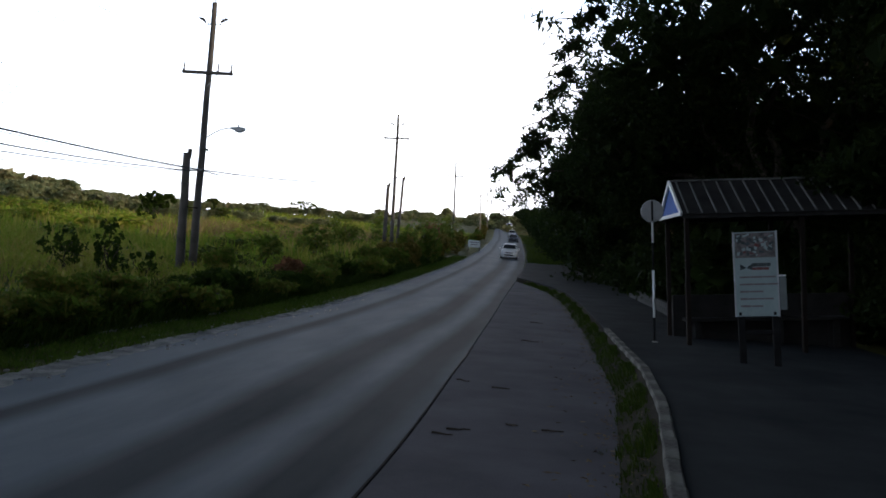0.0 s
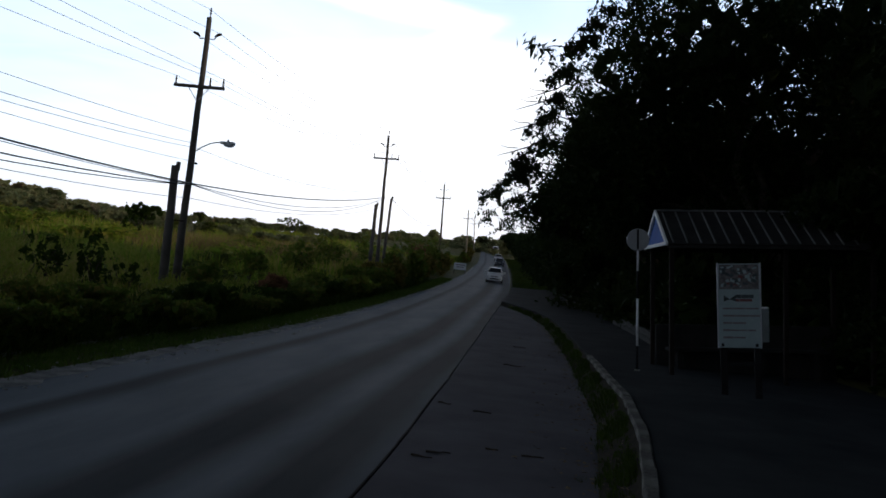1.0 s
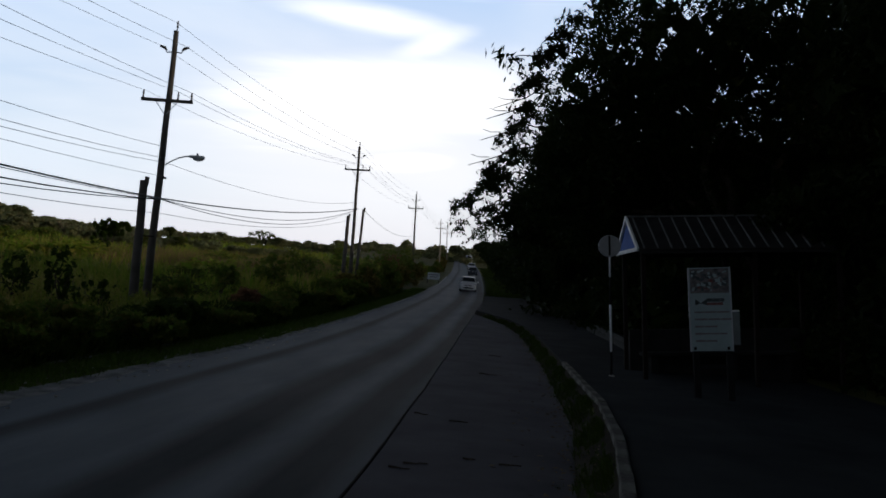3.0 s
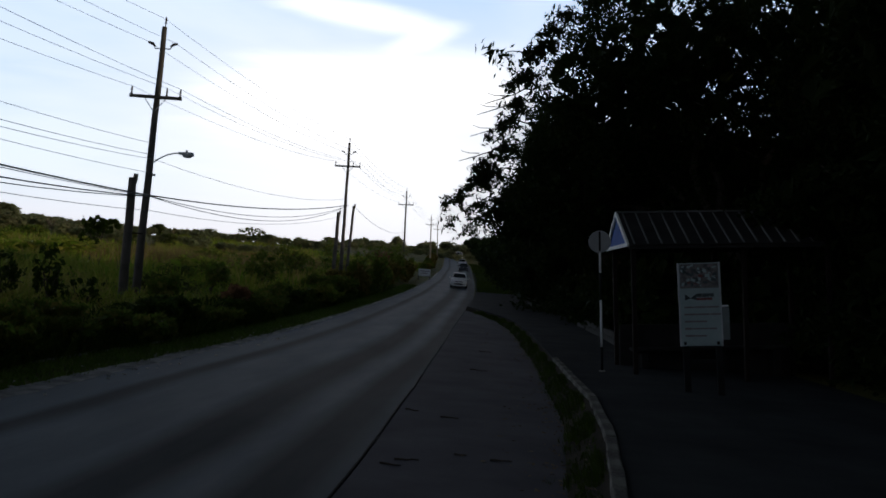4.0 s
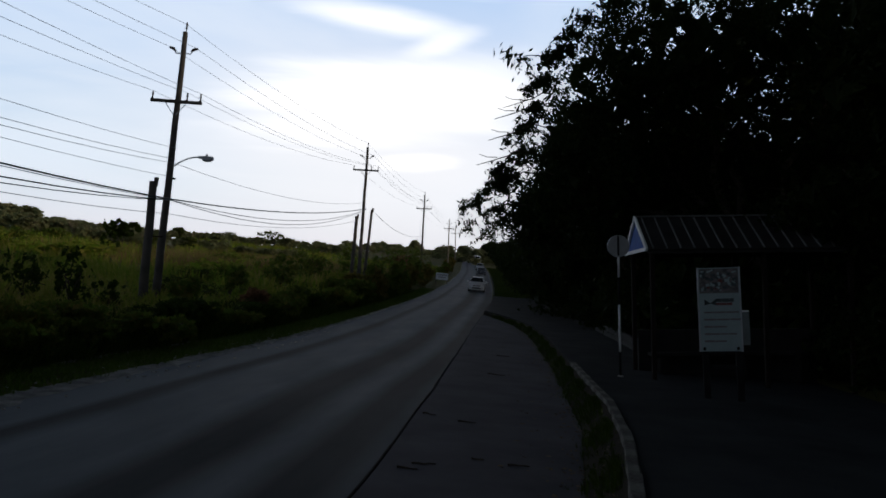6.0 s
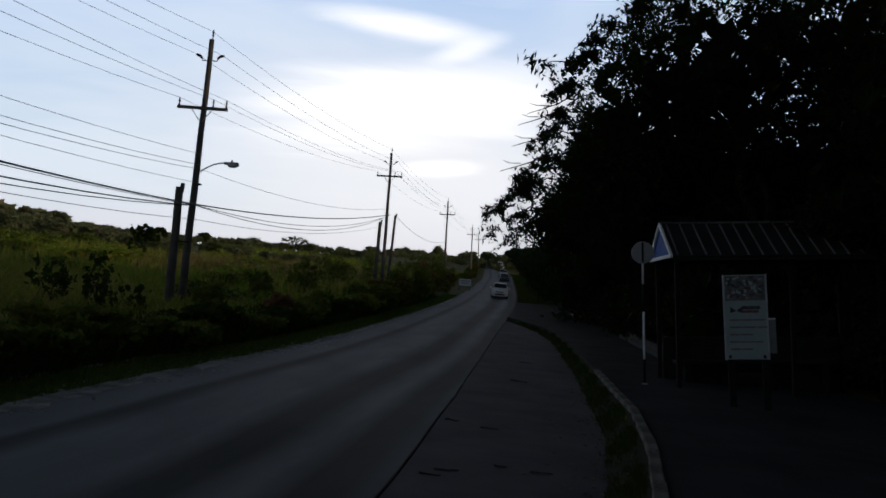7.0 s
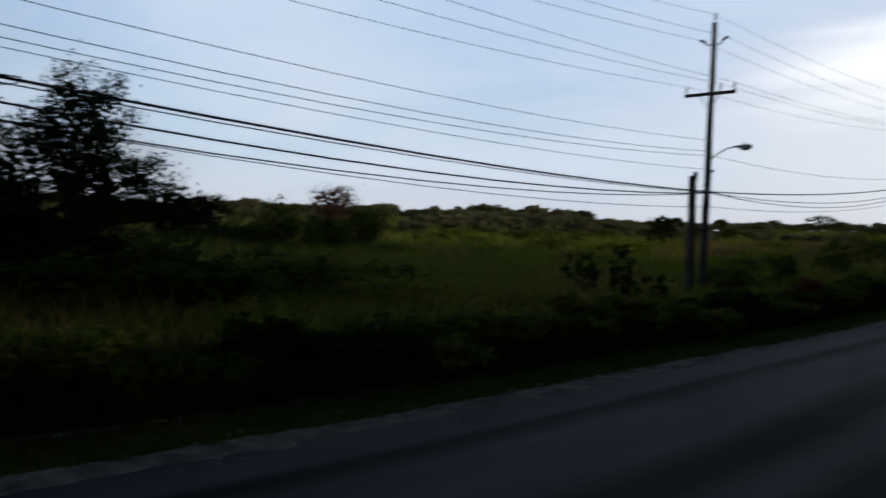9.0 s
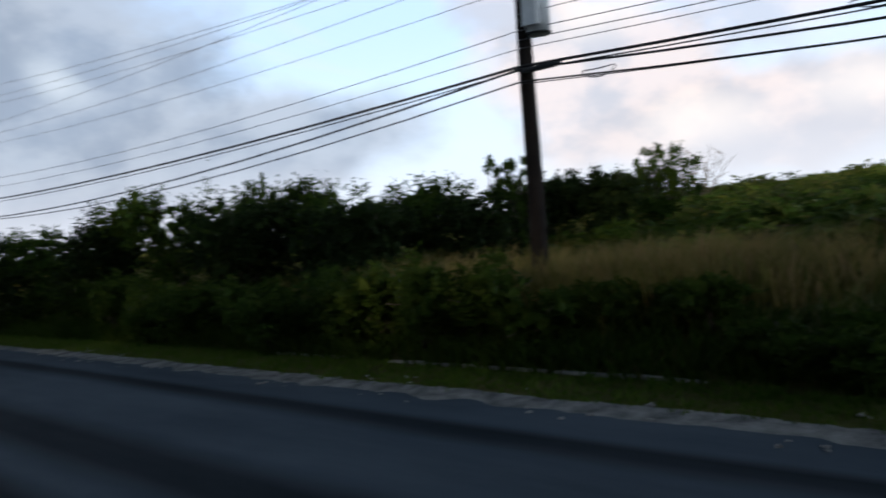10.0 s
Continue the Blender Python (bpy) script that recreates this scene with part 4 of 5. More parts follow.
# ---- the wood on the right ----
def build_wood():
    big = "large dark evergreen tree over the pavement; some stand unseen for shade"
    spec = [
        ((11.5, 24.5), [(-5.2, 2.5, 5.2, 2.6, 3.0, 2.0), (-5.0, 1.0, 8.0, 3.1, 3.6, 2.7), (-4.0, -1.0, 9.0, 3.2, 3.4, 2.2), (-4.6, 3.5, 6.6, 3.0, 3.6, 2.2), (-2.2, 0.5, 8.6, 4.4, 4.6, 3.2), (0.5, -2.5, 9.8, 4.2, 4.2, 3.4), (2.5, 3.0, 8.2, 4.5, 4.5, 3.2), (-1.2, 4.5, 6.4, 3.6, 4.0, 2.6), (1.0, 0, 6.0, 4.5, 4.5, 2.6)], 5600, 150, 501),
        # two lobes added to darken the shelter roof; the one at -3.8 shades unseen
        ((13.0, 16.0), [(-3.0, 2.0, 3.9, 1.9, 1.6, 1.2), (-1.4, 1.6, 3.3, 1.8, 1.6, 1.4), (-1.6, 1.2, 8.4, 4.0, 4.0, 3.2), (1.0, -1.5, 8.8, 4.0, 4.0, 3.4), (2.5, 2.5, 6.5, 4.2, 4.0, 3.4), (-3.8, -2.5, 8.4, 2.8, 3.4, 1.7), (-0.5, -0.5, 5.4, 3.8, 4.0, 2.2), (0.5, 3.0, 9.0, 3.6, 3.6, 2.8)], 4200, 600, 502),
        ((11.0, 36.0), [(-4.2, -1.5, 7.4, 2.2, 2.6, 2.0), (-4.6, 0.5, 5.0, 2.6, 3.6, 1.7), (-3.0, 0.0, 5.2, 3.4, 3.8, 2.0), (-0.5, 3.0, 6.2, 3.6, 3.6, 2.6), (1.5, -1.5, 7.2, 3.8, 4.0, 3.0), (-2.0, -3.2, 6.4, 2.8, 3.0, 1.8)], 4200, 420, 503),
        ((17.5, 24.0), [(0, 0, 6.2, 4.5, 5, 3.4), (-1, 3, 5, 4.5, 5, 3.2), (1, -4, 5.0, 4.5, 5, 3.4)], 2600, 640, 504),
        ((18.0, 13.0), [(0, 0, 8.5, 4.5, 5, 4.5), (-1, -4, 6, 4.5, 5, 4), (1, 3, 4.5, 4.5, 5, 4)], 2400, 640, 505),
        # next two: unseen crowns added overhead to cut light on the pavement
        ((13.0, 5.0), [(-8.6, 1.5, 9.2, 3.6, 4.6, 1.6), (-8.4, -5.5, 9.0, 3.6, 4.8, 1.6), (-4.6, 3.0, 8.4, 3.2, 4.0, 1.9), (-4.4, -3.0, 8.2, 3.2, 4.0, 1.9), (-1, 0, 7.6, 4.2, 4.5, 3.4), (1, 2, 5.0, 4.2, 4.5, 3.4), (0, -3, 6.8, 4.2, 4.5, 3.6)], 1800, 420, 506),
        ((11.0, -7.0), [(-6.0, -2.0, 8.6, 3.4, 5.0, 1.8), (-1, 0, 7.6, 4.5, 4.5, 3.4), (1, 2, 5.0, 4.2, 4.5, 3.4), (0, -3, 6.8, 4.2, 4.5, 3.6)], 1500, 420, 507),
        # next three: unseen, added behind the camera to block the low sun
        ((12.5, -19.0), [(-1, 0, 7.6, 4.5, 4.5, 3.4), (1, 2, 5.0, 4.2, 4.5, 3.4), (0, -3, 6.8, 4.2, 4.5, 3.6)], 900, 420, 509),
        ((13.5, -30.0), [(-1, 0, 7.6, 4.5, 5.5, 3.4), (1, 2, 5.0, 4.2, 5.5, 3.4), (0, -3, 6.8, 4.2, 5.5, 3.6)], 700, 420, 510),
        ((14.0, -43.0), [(-1, 0, 7.6, 5.0, 6.5, 3.4), (1, 2, 5.0, 4.2, 6.5, 3.4), (0, -3, 6.8, 4.2, 6.5, 3.6)], 700, 420, 511),
        ((17.0, 29.5), [(0, 0, 10.0, 4.2, 4.2, 3.4), (-0.5, 1.5, 6.5, 4.2, 4.4, 3.2), (1.5, -1.5, 8.0, 4.0, 4.2, 3.4)], 1500, 620, 512),
        ((18.0, 38.0), [(0, 0, 7.5, 5, 5, 4), (-2, 3, 4, 4, 4, 4)], 2200, 420, 508),
    ]
    for (x, y), lobes, per, core, seed in spec:
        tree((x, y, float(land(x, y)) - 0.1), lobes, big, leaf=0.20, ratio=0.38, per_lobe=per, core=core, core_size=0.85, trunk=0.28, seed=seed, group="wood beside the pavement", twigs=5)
    rng = random.Random(41)
    # smaller trees and bushes in a row along the right side of the road, out to the bend
    y = 42.0
    k = 0
    while y < 300:
        x = float(right(y)) + 4.6 + rng.uniform(0, 1.0) - 0.6 * min(1.0, y / 200)
        h = rng.uniform(5.0, 7.0)
        sp = rng.uniform(2.6, 3.6)
        lobes = [(-1.2, rng.uniform(-1, 1), h * 0.62, sp * 0.75, sp, h * 0.34), (1.0, rng.uniform(-2, 2), h * 0.66, sp, sp, h * 0.36), (0, rng.uniform(-2, 2), h * 0.3, sp * 0.9, sp * 1.1, h * 0.32)]
        tree((x, y, float(land(x, y)) - 0.1), lobes, "dark leafy tree lining the road", leaf=0.24 + y * 0.001, ratio=0.5, per_lobe=850, core=170, core_size=0.9, trunk=0.15, seed=520 + k, group="trees along the road")
        if y < 170:
            x2 = x + 5
            lobes2 = [(0, 0, h * 0.75, 3.4, 3.8, h * 0.4), (0, 1, h * 0.4, 3.4, 3.8, h * 0.4)]
            tree((x2, y + 2, float(land(x2, y + 2)) - 0.1), lobes2, "dark leafy tree behind the roadside row", leaf=0.3, ratio=0.5, per_lobe=900, core=160, core_size=1.0, trunk=0.18, seed=620 + k, group="trees along the road")
        k += 1
        y += 4.2 + y * 0.035
    # dense undergrowth behind the shelter, plus unseen row (y < 6) added against low sun
    for i, (x, y, h, s) in enumerate(((9.5, 25.5, 4.4, 2.2), (10.8, 21.5, 3.0, 2.2), (11.5, 18.0, 3.2, 2.2), (12.0, 14.0, 3.0, 2.2), (12.0, 10.0, 3.0, 2.2), (9.6, 30, 4.4, 2.2), (9.4, 34.5, 2.6, 2.0), (9.6, 39.0, 2.6, 2.0), (12.5, 27.5, 4.0, 3.0), (14.5, 18.5, 4.5, 3.0), (14.5, 9.0, 4.5, 3.0), (12, 33, 4, 3.0), (11.2, 11.8, 4.4, 2.0), (11.0, 8.6, 4.4, 2.0), (10.8, 15.8, 4.2, 1.8), (13, 4.5, 4.8, 2.6), (12.5, 0, 5.0, 2.8), (12.5, -5, 5.0, 2.8), (12.5, -10, 5.0, 3.0), (13, -15, 5.0, 3.0), (13, -20, 5.0, 3.0), (13.5, -25.5, 5.0, 3.2), (14, -31, 5.0, 3.4), (14, -37, 5.0, 3.6), (14.5, -44, 5.0, 4.0), (15, -52, 6.0, 4.5), (15.0, 26.0, 5.0, 3.2), (13.2, 22.3, 4.8, 2.4), (18, 31, 6, 3.5), (16.5, 22, 5.5, 3.0), (13.5, 24.8, 5.5, 2.8), (14.5, 30.5, 5.5, 3.0), (12.6, 20.0, 5.2, 2.2), (16.0, 35.0, 5.5, 3.2))):
        lobes = [(0, 0, h * 0.55, s, s * 1.1, h * 0.5), (0.4, 0.8, h * 0.35, s, s * 1.1, h * 0.4), (-0.3, -0.9, h * 0.35, s * 0.9, s, h * 0.4)]
        tree((x, y, float(land(x, y)) - 0.1), lobes, "dense dark undergrowth bush; some stand unseen to block the sun", leaf=0.22, ratio=0.5, per_lobe=950, core=250, core_size=0.7, trunk=0.08, seed=700 + i, name="bush", category="bush", group="undergrowth", fork=0.2)


build_wood()


def hanging_sprays():
    """Thin outer boughs with feathered leaves that hang out over the bay."""
    rng = random.Random(51)
    holder = thing("tree_bough", pose(7.4, 30.0, 4.6), "thin hanging boughs with feathery leaves", "tree bough")
    pts, sizes = [], []
    o = Vector((7.4, 30.0, 4.6))

    def spray(a, b, n, long):
        wood = bmesh.new()
        a, b = Vector(a) - o, Vector(b) - o
        L = (b - a).length
        path = []
        for i in range(9):
            t = i / 8
            path.append(a.lerp(b, t) + Vector((0, 0, L * 0.16 * math.sin(t * math.pi) - 0.10 * L * t * t)) + Vector((rng.uniform(-1, 1), rng.uniform(-1, 1), rng.uniform(-1, 1))) * 0.03 * L)
        tube(wood, path, [0.028 * (1 - i / 9) + 0.006 for i in range(9)], 5)
        for i in range(n):
            t = rng.uniform(0.3, 1.0) * 7.99
            p0 = path[int(t)].lerp(path[int(t) + 1], t % 1)
            q = Vector((rng.uniform(-1, 1), rng.uniform(-0.6, 0.6), rng.uniform(-0.9, 0.25))).normalized() * rng.uniform(0.4, 1.0) * long
            tube(wood, [p0, p0 + q * 0.6 + Vector((0, 0, 0.05)), p0 + q + Vector((0, 0, -0.08))], [0.007, 0.005, 0.003], 3)
            for j in range(18):
                s = j / 18
                c = p0 + q * s + Vector((0, 0, -0.1 * s * s))
                pts.append(c + Vector((rng.gauss(0, 1), rng.gauss(0, 1), rng.gauss(-0.6, 0.8))) * 0.06)
                sizes.append(0.14)
        part("branch", wood, BARK, holder)

    def at(az, el, d):
        return Vector(EYE) + direction(az, el) * d

    for az0, el0, az1, el1, d, n, lg in (
            (-8.5, 7.5, -2.9, 6.3, 33, 34, 0.8), (-8, 6.5, -3.4, 5.0, 33, 30, 0.7), (-8.5, 8.8, -4.2, 7.0, 32, 34, 0.8), (-8, 10.5, -5.2, 9.0, 30, 26, 0.7), (-9, 12.0, -5.6, 11.4, 28, 16, 0.5),
            (-9, 13.5, -6.2, 12.6, 27, 16, 0.5), (-8.5, 9.5, -4.8, 8.0, 31, 26, 0.7), (-8, 5.6, -4.4, 4.3, 36, 24, 0.7), (-9, 15.4, -7.2, 14.9, 25, 22, 0.6), (-10.5, 17.5, -8.2, 16.9, 24, 24, 0.6), (-12, 19.5, -9.4, 18.6, 24, 24, 0.6),
            (-9.5, 7.4, -5.5, 5.2, 36, 26, 0.7), (-9, 14.0, -6.9, 10.6, 27, 20, 0.6), (-14, 21.0, -12, 20.3, 24, 20, 0.6), (-9, 16.2, -6.1, 16.7, 25, 3, 0.5)):
        spray(at(az0, el0, d + 1), at(az1, el1, d), n, lg)
    for _ in range(26):
        c = at(-5.75, 16.7, 25) - o
        pts.append(c + Vector((rng.gauss(0, 0.22), rng.gauss(0, 0.1), rng.gauss(0, 0.16))))
        sizes.append(0.2)
    for el, az in ((12.4, -4.9), (10.9, -4.6), (9.1, -3.9), (13.2, -5.4)):
        wood = bmesh.new()
        a, b = at(az - 3.2, el + 1.5, 28) - o, at(az, el, 28) - o
        tube(wood, [a, a.lerp(b, 0.3) + Vector((0, 0, -0.10)), a.lerp(b, 0.65) + Vector((0.05, 0, -0.04)), b], [0.036, 0.027, 0.020, 0.010], 4)
        c = a.lerp(b, 0.55)
        tube(wood, [c, c + Vector((-0.35, 0, -0.03)), c + Vector((-0.62, 0, 0.04))], [0.018, 0.013, 0.008], 4)
        part("branch", wood, BARK, holder, "bare thin twig")
    v, f = leaf_quads(np.array([tuple(q) for q in pts]), np.array(sizes) * 1.5, 0.32, np.random.default_rng(9), 0.7)
    piece("leaves", arrays("leaves", v, f), CANOPY, holder)


hanging_sprays()


# ---- overhead line ----
def pole_frame(foot, top, toward):
    """A pose at the foot whose z runs up the (leaning) pole and whose y points along the line."""
    z = (Vector(top) - Vector(foot)).normalized()
    x = Vector(toward).cross(z).normalized()
    y = z.cross(x)
    m = Matrix((x, y, z)).transposed().to_4x4()
    m.translation = foot
    return m


def insulator(bm, x, y, z, h=0.26, r=0.05):
    for k in range(4):
        bmesh.ops.create_cone(bm, cap_ends=True, segments=10, radius1=r * (1.0 if k % 2 == 0 else 0.6), radius2=r * 0.55, depth=h / 4, matrix=Matrix.Translation((x, y, z + h * (k + 0.5) / 4)))


def utility_pole(foot, top, toward, label, mat=POLE_WOOD, radius=0.15, arm=1.0, detail=True, arm_at=0.735, lamp=False, bracket_at=0.93):
    """A tapered wooden pole with a crossarm, pin insulators, braces, a pair of bracket insulators, and perhaps a street lamp."""
    foot, top = Vector(foot), Vector(top)
    L = (top - foot).length
    holder = thing("utility_pole", pole_frame(foot, top, toward), label, "utility pole", "utility poles")
    bm = bmesh.new()
    n = 9
    tube(bm, [(0.012 * math.sin(i * 1.9), 0, -0.4 + (L + 0.4) * i / n) for i in range(n + 1)], [radius * (1 - 0.42 * i / n) for i in range(n + 1)], 12)
    part("pole", bm, mat, holder, smooth=True)
    pin = tubed([(0.02, 0, L - 0.25), (0.02, 0, L + 0.20)], 0.022, 6)
    insulator(pin, 0.02, 0, L + 0.14, 0.24, 0.05)
    part("insulator", pin, PORCELAIN, holder)
    zb = L * bracket_at
    for s in (-1, 1):
        bm = tubed([(0.05 * s, 0, zb - 0.10), (0.28 * s, 0, zb - 0.12), (0.36 * s, 0, zb)], 0.022, 6)
        part("bracket", bm, STEEL, holder)
        bm = bmesh.new()
        tube(bm, [(0.30 * s, 0, zb - 0.03), (0.40 * s, 0, zb + 0.06), (0.56 * s, 0, zb + 0.11)], [0.035, 0.06, 0.045], 8)
        part("insulator", bm, PORCELAIN, holder)
    if arm:
        za = L * arm_at
        bm = boxed((2 * arm, 0.10, 0.12), (0, -radius * 0.9, za), bevel=0.012)
        part("crossarm", bm, mat, holder)
        for x in (-0.94, 0.42, 0.94):
            bm = bmesh.new()
            insulator(bm, x * arm, -radius * 0.9, za + 0.06, 0.30, 0.05)
            part("insulator", bm, PORCELAIN, holder)
        for s in (-1, 1):
            part("brace", tubed([(0.42 * s * arm, -radius, za - 0.04), (0.04 * s, -radius, za - 0.52)], 0.016, 5), STEEL, holder)
    if lamp:
        zl = 5.05
        a = part("lamp_arm", tubed([(0.08, 0, zl), (0.32, 0, zl + 0.20), (0.65, 0, zl + 0.38), (0.95, 0, zl + 0.46), (1.10, 0, zl + 0.46)], 0.026, 8), STEEL, holder)
        bm = boxed((0.58, 0.22, 0.15), (1.34, 0, zl + 0.45), bevel=0.055)
        for v in bm.verts:
            if v.co.x < 1.25:
                v.co.y *= 0.6
                v.co.z = zl + 0.49 + (v.co.z - zl - 0.49) * 0.7
        head = part("lamp_head", bm, LAMP_GREY, holder, "grey street lamp head")
        bm = bmesh.new()
        bmesh.ops.create_uvsphere(bm, u_segments=14, v_segments=8, radius=1.0, matrix=pose(1.40, 0, zl + 0.38) @ Matrix.Diagonal((0.20, 0.10, 0.075, 1)))
        part("lamp_glass", bm, HEADLIGHT, head, smooth=True)
        bm = bmesh.new()
        bmesh.ops.create_cone(bm, cap_ends=True, segments=10, radius1=0.04, radius2=0.035, depth=0.08, matrix=pose(1.36, 0, zl + 0.56))
        part("photocell", bm, LAMP_GREY, head)
        box_ = boxed((0.10, 0.07, 0.08), (0.20, 0, zl - 0.42), bevel=0.01)
        part("fuse_box", box_, BLACK, holder)
        part("conduit", tubed([(0.125, 0, zl + 0.02), (0.115, 0, zl - 2.6)], 0.014, 5), CABLE, holder)
    return holder


def up_from(az, el, d):
    return Vector(EYE) + direction(az, el) * (d / math.cos(radians(el)))


LINE = []  # foot and top of each pole, from the far one behind to the far one ahead
for az_foot, az_top, d, el in ((158.5, 158.5, 52, 9.6), (117.4, 116.6, 14.9, 29.0), (17.2, 17.05, 32.0, 15.62), (3.72, 3.92, 62.0, 9.65), (-0.62, -0.42, 105.0, 6.70), (-2.5, -2.32, 160.0, 5.05), (-3.0, -2.8, 205.0, 4.6)):
    LINE.append((place(az_foot, d, -0.1), up_from(az_top, el, d)))


def along(i):
    a, b = LINE[max(i - 1, 0)][0], LINE[min(i + 1, len(LINE) - 1)][0]
    v = b - a
    v.z = 0
    return v.normalized()


utility_pole(*LINE[0], along(0), "distant weathered wooden power pole behind the thicket", radius=0.15)
utility_pole(*LINE[1], along(1), "dark creosoted wooden pole with a grey transformer", DARK_WOOD, 0.17, arm=1.0, arm_at=0.93)
utility_pole(*LINE[2], along(2), "leaning grey wooden pole with crossarm and street lamp", radius=0.16, lamp=True)
for i in range(3, len(LINE)):
    utility_pole(*LINE[i], along(i), "grey wooden power pole with a crossarm", radius=0.16, arm_at=0.83, mat=POLE_WOOD if i < 5 else PALE_WOOD)

# the transformer hung on its pole
foot, top = LINE[1]
m = pole_frame(foot, top, along(1))
tz = 4.87
tank = thing("transformer", m @ pose(0.12, 0.40, tz), "pale grey cylindrical transformer bolted to the pole", "transformer")
bm = bmesh.new()
bmesh.ops.create_cone(bm, cap_ends=True, segments=24, radius1=0.21, radius2=0.21, depth=0.85, matrix=pose(0, 0, 0.43))
bmesh.ops.bevel(bm, geom=[e for e in bm.edges if abs(e.verts[0].co.z - e.verts[1].co.z) < 0.01], offset=0.03, segments=2, affect="EDGES")
part("tank", bm, TANK, tank, smooth=True)
for z in (0.03, 0.82):
    bm = bmesh.new()
    bmesh.ops.create_cone(bm, cap_ends=True, segments=24, radius1=0.225, radius2=0.225, depth=0.035, matrix=pose(0, 0, z))
    part("rim", bm, BLACK if z < 0.1 else STEEL, tank)
for x in (-0.09, 0.09):
    bm = bmesh.new()
    insulator(bm, x, 0, 0.85, 0.28, 0.05)
    part("bushing", bm, PORCELAIN, tank)
part("bracket", boxed((0.20, 0.05, 0.06), (-0.06, -0.26, 0.62), (0, 0, 90), 0.008), STEEL, tank)
part("bracket", boxed((0.20, 0.05, 0.06), (-0.06, -0.26, 0.22), (0, 0, 90), 0.008), STEEL, tank)
for x in (0.2, 0.27):
    part("cooling_fin", boxed((0.05, 0.30, 0.55), (x, 0, 0.42), bevel=0.01), TANK, tank)


def stub_pole(foot, top, label, radius=0.15):
    foot, top = Vector(foot), Vector(top)
    L = (top - foot).length
    holder = thing("stub_pole", pole_frame(foot, top, (0.1, 1, 0)), label, "pole", "stub poles")
    bm = bmesh.new()
    tube(bm, [(0.01 * math.sin(i * 2), 0, -0.4 + (L + 0.4) * i / 6) for i in range(7)], [radius * (1 - 0.2 * i / 6) for i in range(7)], 12)
    part("post", bm, POLE_WOOD, holder, smooth=True)
    part("splice", boxed((0.14, 0.10, 0.34), (radius * 0.55, 0, L - 0.02), (0, 4, 0), 0.015), POLE_WOOD, holder)
    part("clamp", boxed((0.55, 0.05, 0.05), (0.25, 0, L * 0.55), bevel=0.008), DARK_WOOD, holder)


stub_pole(place(18.0, 30.6, -0.1), up_from(18.08, 5.62, 30.6), "short grey wooden stub pole beside the tall pole", 0.17)
stub_pole(place(4.25, 60.5, -0.1), up_from(4.25, 4.75, 60.5), "short grey stub pole in the bushes", 0.16)
stub_pole(place(3.35, 66.0, -0.1), up_from(3.22, 5.30, 66.0), "slender stub pole holding a guy cable", 0.13)


def wire(points, sag, radius, mat, label, name="overhead_wire", category="wire"):
    """One wire hung from point to point, sagging by a share of each span."""
    bm = bmesh.new()
    path = []
    for a, b in zip(points, points[1:]):
        L = (b - a).length
        n = 14
        for i in range(n):
            t = i / n
            path.append(a.lerp(b, t) - Vector((0, 0, 4 * sag * L * t * (1 - t))))
    path.append(points[-1])
    tube(bm, path, radius, 5)
    ob = part(name, bm, mat)
    tagged(ob, label, category, "overhead wires")


def hang(i, share, off):
    """A point on pole i: share of its height up, off metres across."""
    foot, top = LINE[i]
    m = pole_frame(foot, top, along(i))
    L = (top - foot).length
    return m @ Vector((off, -0.1, L * share))


N = len(LINE)
idx = range(N)
NEAR_POLE = 1  # the transformer pole carries its conductors lower than the rest


def pin(i, share, off, lift, low):
    """Where a conductor is tied on pole i; at the transformer pole at height low."""
    if i == NEAR_POLE:
        foot, top = LINE[i]
        return hang(i, (low - foot.z) / (top.z - foot.z), off * 0.6)
    return hang(i, share, off) + Vector((0, 0, lift))


wire([pin(i, 1.0, 0.0, 0.3, 7.27) for i in idx], 0.012, 0.0075, CONDUCTOR, "thin bare top conductor between the poles")
for off, low in ((-0.52, 7.20), (0.52, 7.22)):
    wire([pin(i, 0.94, off, 0.0, low) for i in idx], 0.012, 0.0075, CONDUCTOR, "thin bare conductor below the pole tops")
for off, low in ((-0.94, 6.48), (0.42, 6.71), (0.94, 7.30)):
    wire([pin(i, 0.83 if i > 2 else 0.735, off, 0.36, low) for i in idx], 0.0135, 0.0075, CONDUCTOR, "thin bare conductor on the crossarm pins")


def low_run(heights, off, sag, radius, mat, label):
    """A lower wire from the pole behind to the tall pole by the lamp, at given heights over the eye's level plane."""
    pts = []
    for i, h in heights:
        foot, top = LINE[i]
        t = (h - foot.z) / (top.z - foot.z)
        p = foot.lerp(top, t)
        side = along(i).cross(Vector((0, 0, 1))).normalized()
        pts.append(p + side * off)
    wire(pts, sag, radius, mat, label)


low_run([(1, 5.75), (2, 6.63)], 0.16, 0.0162, 0.008, CONDUCTOR, "thin service wire under the crossarms")
low_run([(0, 6.9), (1, 5.46), (2, 6.22)], 0.16, 0.0186, 0.009, CONDUCTOR, "thin service wire under the crossarms")
low_run([(1, 5.29), (2, 6.06), (3, 8.4)], 0.16, 0.0192, 0.009, CONDUCTOR, "thin service wire under the crossarms")
low_run([(0, 6.3), (1, 5.14), (2, 5.53)], 0.16, 0.0150, 0.008, CONDUCTOR, "thin lowest service wire")
low_run([(0, 5.6), (1, 4.81), (2, 4.70), (3, 7.92)], 0.20, 0.0130, 0.028, CABLE, "thick black telephone cable")
low_run([(0, 5.5), (1, 4.74), (2, 4.66)], 0.20, 0.0136, 0.013, CABLE, "black telephone cable beside the thick one")
